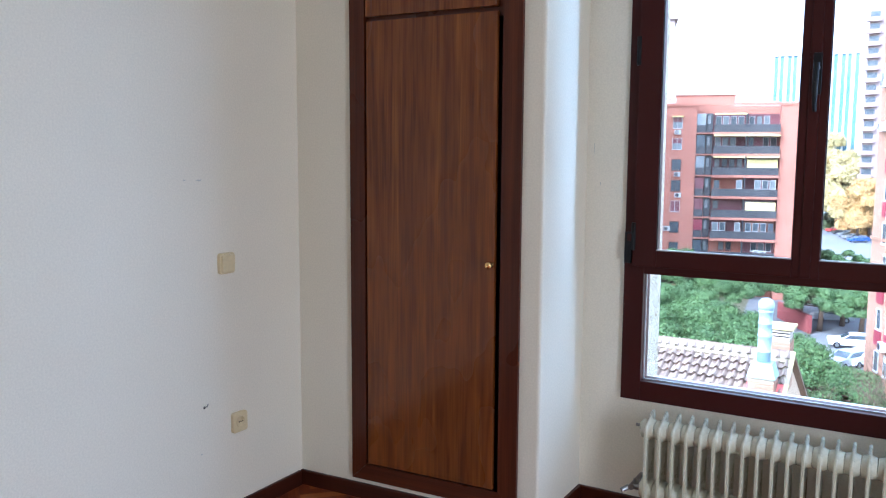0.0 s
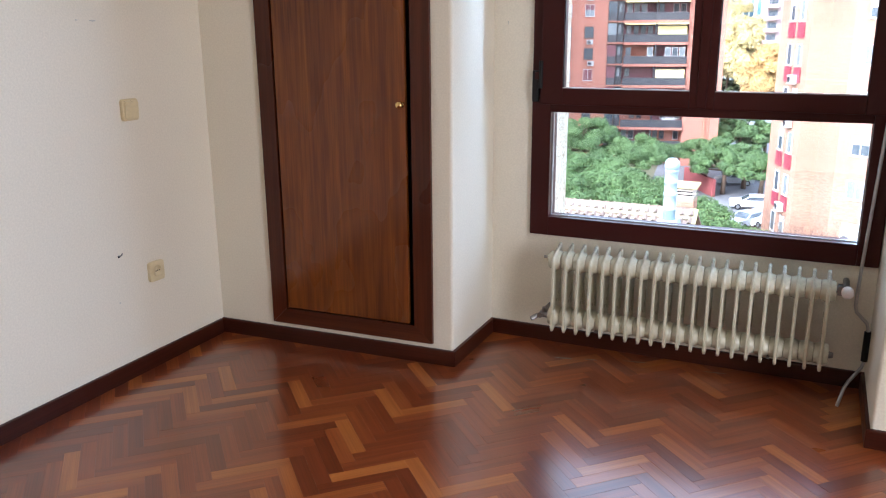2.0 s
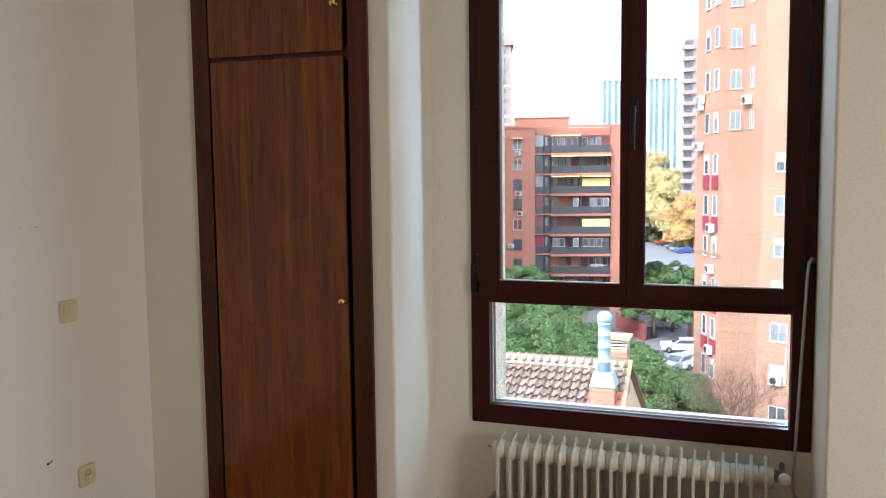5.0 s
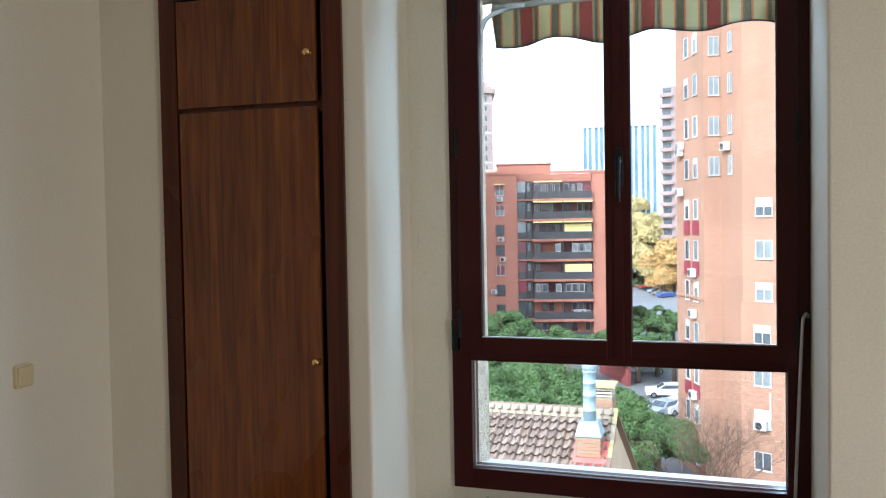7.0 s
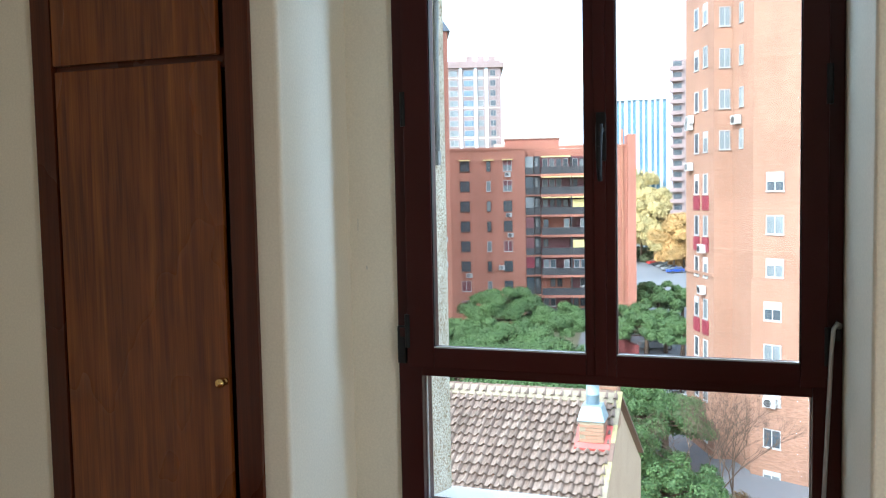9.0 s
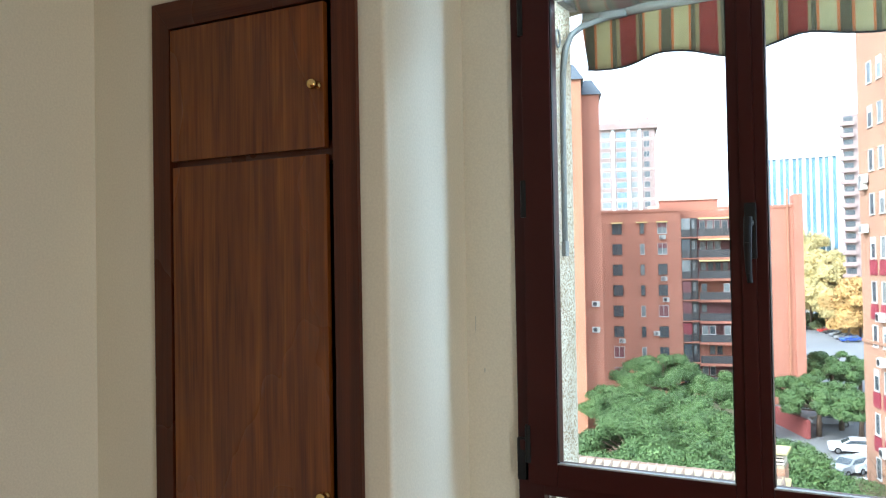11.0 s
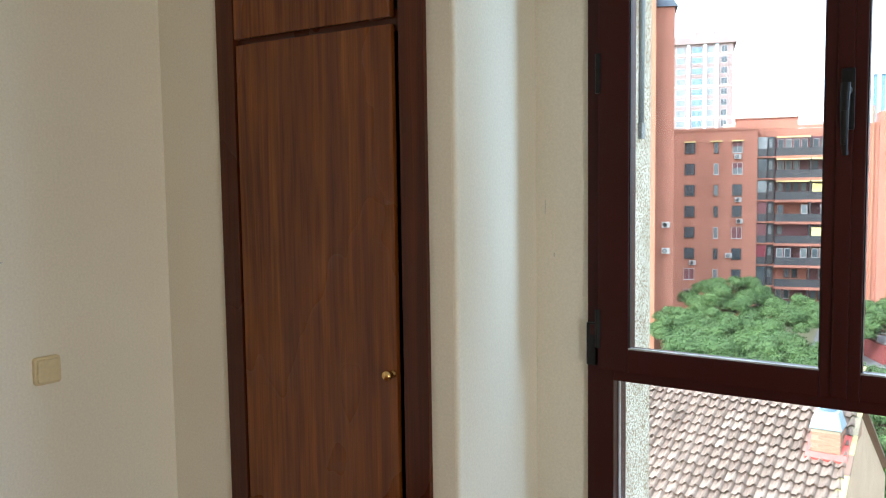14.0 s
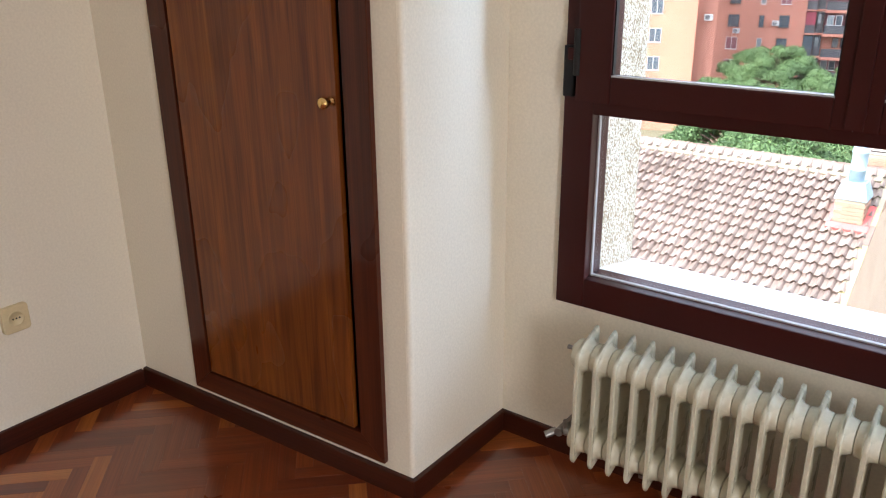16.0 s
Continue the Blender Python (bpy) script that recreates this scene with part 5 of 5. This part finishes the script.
def tree(name, at, top, spread, mt, label, seed, lobes_n=9, per=230, size=0.42, depth=0.55, umbrella=True, group=""):
    """Trunk, limbs and a crown of tufts on uneven lobes, top in metres above the ground."""
    g = random.Random(seed)
    t = empty(name, Matrix.Translation(at), label, "tree", group)
    hgt = top - at.z
    lobes = []
    for i in range(lobes_n):
        a, r = g.uniform(0, math.tau), spread * math.sqrt(g.uniform(0.0, 0.75))
        rr = spread * (g.uniform(0.14, 0.25) if umbrella else g.uniform(0.30, 0.46))
        z = hgt - rr * 0.75 - (r / spread) ** 2 * hgt * (0.30 if umbrella else 0.34) - g.uniform(0, hgt * depth * 0.35)
        lobes.append((r * math.cos(a), r * math.sin(a), z, rr, rr * (0.72 if umbrella else 0.95)))
    vs, fs = canopy(lobes, per, size, seed)
    me_ = bpy.data.meshes.new("crown")
    me_.from_pydata(vs, [], fs)
    me_.materials.append(mt)
    cr = new("crown", me_)
    cr.parent = t
    bm = bmesh.new()
    fork = hgt * 0.55
    add_tube(bm, (0, 0, 0), (0.1, 0.05, fork), 0.30, 0.20, 10)
    for cx, cy, cz, rr, _ in lobes:
        add_tube(bm, (0.1, 0.05, fork - 0.2), (cx * 0.55, cy * 0.55, fork + (cz - fork) * 0.6), 0.13, 0.08, 7)
        add_tube(bm, (cx * 0.55, cy * 0.55, fork + (cz - fork) * 0.6), (cx, cy, cz), 0.08, 0.03, 6)
    part("trunk", bm, BARK, t, "", True)
    # shaded inner foliage
    iv, if_ = canopy([(x, y, z - rr * 0.1, rr * 0.72, rz * 0.72) for x, y, z, rr, rz in lobes], per * 0.8, size * 1.5, seed + 1)
    mi = bpy.data.meshes.new("inner_foliage")
    mi.from_pydata(iv, [], if_)
    mi.materials.append(mt)
    o = new("inner_foliage", mi)
    o.parent = t
    return t


PINES = ((-15.0, 92, -5.9, 5.5), (-17.6, 84, -8.0, 5.0), (-11.2, 90, -7.1, 4.8), (-14.6, 66, -8.5, 5.5), (-16.9, 60, -10.0, 5.0), (-11.8, 62, -9.4, 5.2), (-9.0, 58, -10.8, 5.2), (-13.5, 50, -11.6, 5.5), (-6.4, 54, -12.2, 4.8), (-10.2, 46, -13.0, 4.6), (-18.6, 50, -12.4, 4.6), (-4.2, 56, -13.3, 3.6), (-4.9, 44, -17.0, 4.0), (-3.2, 46, -18.5, 2.6))
for i, (az, d, el, sp) in enumerate(PINES):
    tree("pine_tree", polar(az, d), height(el, d), sp, PINE, "broad green stone pine with a rounded crown", 100 + i, 46, 760, 0.17, group="pines between the blocks")
for i, (az, d, el, sp) in enumerate(((-4.6, 118, -5.7, 5.2), (-6.3, 124, -6.1, 4.8), (-3.0, 122, -6.2, 4.4), (-4.1, 98, -7.6, 4.6), (-5.4, 94, -8.0, 4.6), (-6.6, 104, -7.2, 4.4), (-3.0, 92, -8.4, 4.0))):
    tree("pine_tree", polar(az, d), height(el, d), sp, PINE, "dark green pine beside the street", 140 + i, 34, 380, 0.3, group="pines beside the street")
for i, (az, d, el, sp, mt) in enumerate(((-5.1, 262, 1.4, 7.5, AUTUMN), (-6.2, 285, 1.2, 7.0, AUTUMN), (-4.3, 275, 0.4, 6.5, AUTUMN), (-3.55, 205, -1.0, 5.4, ORANGE), (-2.9, 208, -1.6, 5.0, ORANGE), (-4.6, 250, -0.6, 5.0, AUTUMN), (-5.6, 300, 2.3, 9.0, AUTUMN), (-4.8, 225, 0.3, 6.5, AUTUMN), (-5.7, 232, 0.6, 6.5, AUTUMN), (-4.0, 255, 1.0, 7.5, AUTUMN), (-6.6, 290, 1.8, 8.0, AUTUMN))):
    tree("autumn_tree", polar(az, d), height(el, d), sp, mt, "tall street tree in yellowing autumn leaf", 160 + i, 26, 130, 0.55, 1.5, False, "autumn trees along the street")
for i, (az, d, sp) in enumerate(((-5.6, 235, 5), (-4.6, 240, 5), (-3.6, 240, 5), (-6.6, 236, 5))):
    tree("shrub", polar(az, d), GZ + 4.4, sp, HEDGE, "grey-green shrubs at the street's end", 180 + i, 10, 70, 0.8, 0.9, False)

# bare tree at the tower's foot
bare = empty("bare_tree", Matrix.Translation(polar(-0.55, 46)), "bare leafless tree in front of the brick tower", "tree")
bm = bmesh.new()
g = random.Random(5)


def branch(p, d, length, r, depth):
    q = p + d * length
    add_tube(bm, p, q, r, r * 0.62, 5 if depth else 4, False)
    if depth == 0:
        return
    for _ in range(3):
        nd = (d + Vector((g.uniform(-0.8, 0.8), g.uniform(-0.8, 0.8), g.uniform(-0.1, 0.45)))).normalized()
        branch(q, nd, length * g.uniform(0.6, 0.85), r * 0.6, depth - 1)


for sx, sy in ((0.0, 0.0), (0.5, 0.2), (-0.6, 0.1)):
    branch(Vector((sx * 0.3, sy * 0.3, 0)), Vector((sx * 0.45, sy * 0.45, 1)).normalized(), 2.3, 0.075, 6)
part("trunk", bm, BARK, bare)
# brown shrubs at its foot
for i, (az, d, sp, z) in enumerate(((-1.7, 47, 1.5, 2.2), (-1.0, 46, 1.7, 2.6), (-0.2, 46, 1.6, 2.0), (0.6, 47, 1.6, 2.3), (1.5, 46, 1.7, 1.9), (-2.4, 45, 1.5, 2.6))):
    tree("brown_shrub", polar(az, d), GZ + z, sp, RUSSET, "low russet shrub at the foot of the brick tower", 190 + i, 9, 420, 0.16, 1.4, False, "shrubs along the tower")


# ---- parked cars ----
def car(at, turn, paint, label):
    e = empty("parked_car", Matrix.Translation(at) @ pose(0, 0, 0, 0, 0, turn), label, "car", "cars parked along the street")
    bm = bmesh.new()
    side = [(-2.1, 0.35), (-2.15, 0.75), (-1.95, 0.92), (-1.0, 0.98), (-0.2, 1.42), (1.2, 1.45), (1.85, 1.0), (2.1, 0.9), (2.12, 0.35)]
    a = [bm.verts.new((x, -0.86 + 0.14 * (z > 1.1), z)) for x, z in side]
    b = [bm.verts.new((x, 0.86 - 0.14 * (z > 1.1), z)) for x, z in side]
    for k in range(len(side)):
        j = (k + 1) % len(side)
        bm.faces.new((a[k], a[j], b[j], b[k]))
    bm.faces.new(a[::-1])
    bm.faces.new(b)
    bmesh.ops.recalc_face_normals(bm, faces=bm.faces)
    body = part("body", bm, paint, e)
    bm = bmesh.new()
    for s in (-1, 1):
        vs = [bm.verts.new((x, s * (0.88 - 0.14 * (z > 1.1)), z)) for x, z in ((-0.8, 1.02), (-0.18, 1.36), (1.15, 1.38), (1.6, 1.04))]
        bm.faces.new(vs if s < 0 else vs[::-1])
    part("side_glass", bm, WINDARK, body)
    bm = bmesh.new()
    vs = [bm.verts.new(p) for p in ((-0.96, -0.7, 1.02), (-0.26, -0.62, 1.41), (-0.26, 0.62, 1.41), (-0.96, 0.7, 1.02))]
    bm.faces.new(vs[::-1])
    vs = [bm.verts.new(p) for p in ((1.28, -0.62, 1.42), (1.84, -0.7, 1.03), (1.84, 0.7, 1.03), (1.28, 0.62, 1.42))]
    bm.faces.new(vs[::-1])
    part("windscreen", bm, WINDARK, body)
    for x in (-1.35, 1.3):
        for s in (-1, 1):
            w = part("wheel", tube((x, s * 0.70, 0.32), (x, s * 0.88, 0.32), 0.32, seg=14), BLACK, e)
            part("rim", tube((x, s * 0.875, 0.32), (x, s * 0.893, 0.32), 0.19, seg=10), STEEL, w)


CARW = plain("white_car_paint", (0.68, 0.68, 0.68), (0.76, 0.76, 0.76), 2, 0.25, bump=0, coat=0.5)
CARS = plain("silver_car_paint", (0.30, 0.31, 0.32), (0.40, 0.41, 0.42), 2, 0.3, 0.5, bump=0, coat=0.5)
CARB = plain("blue_car_paint", (0.02, 0.06, 0.30), (0.03, 0.09, 0.40), 2, 0.25, bump=0, coat=0.5)
CARK = plain("black_car_paint", (0.012, 0.012, 0.015), (0.03, 0.03, 0.035), 2, 0.25, bump=0, coat=0.5)
CARR = plain("red_car_paint", (0.42, 0.03, 0.03), (0.52, 0.05, 0.04), 2, 0.25, bump=0, coat=0.5)
for az, el, turn, mt, lab in ((-3.50, -11.6, 10, CARW, "white hatchback parked in the street"), (-2.95, -12.6, 60, CARW, "white car parked in the street"), (-3.75, -12.8, 60, CARS, "silver car parked in the street"), (-3.2, -14.2, 50, CARW, "white van-like car parked in the street"),
                              (-4.35, -9.6, 20, CARK, "black car parked in the street"), (-3.6, -9.3, 20, CARK, "black car parked in the street"), (-3.1, -9.7, 20, CARB, "blue car parked in the street"), (-4.0, -8.9, 20, CARK, "black car parked in the street"), (-4.7, -10.1, 20, CARS, "silver car parked in the street"),
                              (-5.5, -4.15, 25, CARK, "black car parked at the street's far end"), (-5.1, -4.35, 25, CARW, "white car parked at the street's far end"), (-4.8, -4.55, 40, CARR, "red car parked at the street's far end"), (-4.45, -4.65, 40, CARK, "black car parked at the street's far end"), (-4.1, -4.8, 40, CARS, "silver car parked at the street's far end"), (-3.8, -4.95, 40, CARS, "silver car parked at the street's far end"), (-3.45, -5.1, 40, CARB, "blue car parked at the street's far end")):
    d = (EYE[2] - 0.7 - GZ) / math.tan(radians(-el))
    p = polar(az, d, GZ + 0.06)
    car(p, turn, mt, lab)

# low red wall behind the pines
wl_ = Facade("garden_wall", polar(-8.0, 100), polar(-6.1, 92), -10, "low red brick boundary wall among the pines", "wall")
wl_.block("wall", 0, wl_.length, 0, 0.4, GZ, height(-9.9, 95), GARDEN)

# ---- herringbone parquet ----
PW = 0.049
NL = 5
PL = PW * NL
U0, V0 = 1.973, 0.347
piece = box(0.00008, PL - 0.00008, 0.00008, PW - 0.00008, -0.012, 0.0)
bmesh.ops.bevel(piece, geom=[e for e in piece.edges if all(v.co.z > -0.001 for v in e.verts)], offset=0.0003, segments=1, affect="EDGES")
pm = mesh_of("parquet_block", piece, PARQUET)
pv = [v.co.copy() for v in pm.vertices]
pf = [tuple(p.vertices) for p in pm.polygons]
floor = bpy.data.objects["floor"]
prng = random.Random(3)
TURN = Matrix.Rotation(radians(45), 4, "Z")
near_spots, rest = [], []
for i in range(-70, 75):
    for j in range(-80, 80):
        r = (i - j) % (2 * NL)
        if r == 0:
            m = Matrix.Translation((U0 + i * PW, V0 + j * PW, 0))
            mid = (U0 + i * PW + PL / 2, V0 + j * PW + PW / 2)
        elif r == 2 * NL - 1:
            m = Matrix.Translation((U0 + (i + 1) * PW, V0 + j * PW, 0)) @ Matrix.Rotation(radians(90), 4, "Z")
            mid = (U0 + i * PW + PW / 2, V0 + j * PW + PL / 2)
        else:
            continue
        m = TURN @ m @ Matrix.Translation((0, 0, prng.uniform(-0.0002, 0.0002))) @ Matrix.Rotation(prng.uniform(-0.0025, 0.0025), 4, "X")
        c = TURN @ Vector((*mid, 0))
        x, y = c.x, c.y
        if not (-0.12 < x < RIGHT + 0.1 and BACK - 0.1 < y < YE - 0.15):
            continue
        if x < 0.5 and y > 2.3:
            continue
        if 0.25 < x < 2.45 and 0.95 < y < 2.12:
            near_spots.append((abs(x - 1.4) + abs(y - 1.6), m))
        else:
            rest.append(m)
near_spots.sort(key=lambda s: s[0])
rest += [m for _, m in near_spots[300:]]
for _, m in near_spots[:300]:
    o = new("parquet_block", pm)
    o.parent, o.matrix_basis = floor, m
for own in (TURN, TURN @ Matrix.Rotation(radians(90), 4, "Z")):
    back = own.inverted()
    vs, fs = [], []
    for m in rest:
        n = back @ m
        if abs(n[0][0]) < 0.9:
            continue
        k0 = len(vs)
        vs.extend((n @ v)[:] for v in pv)
        fs.extend(tuple(k0 + q for q in f) for f in pf)
    fm = bpy.data.meshes.new("parquet_field")
    fm.from_pydata(vs, [], fs)
    fm.materials.append(PARQUET_ISLE)
    fo = new("parquet_field", fm)
    fo.parent, fo.matrix_basis = floor, own
    tagged(fo, kind="stuff")
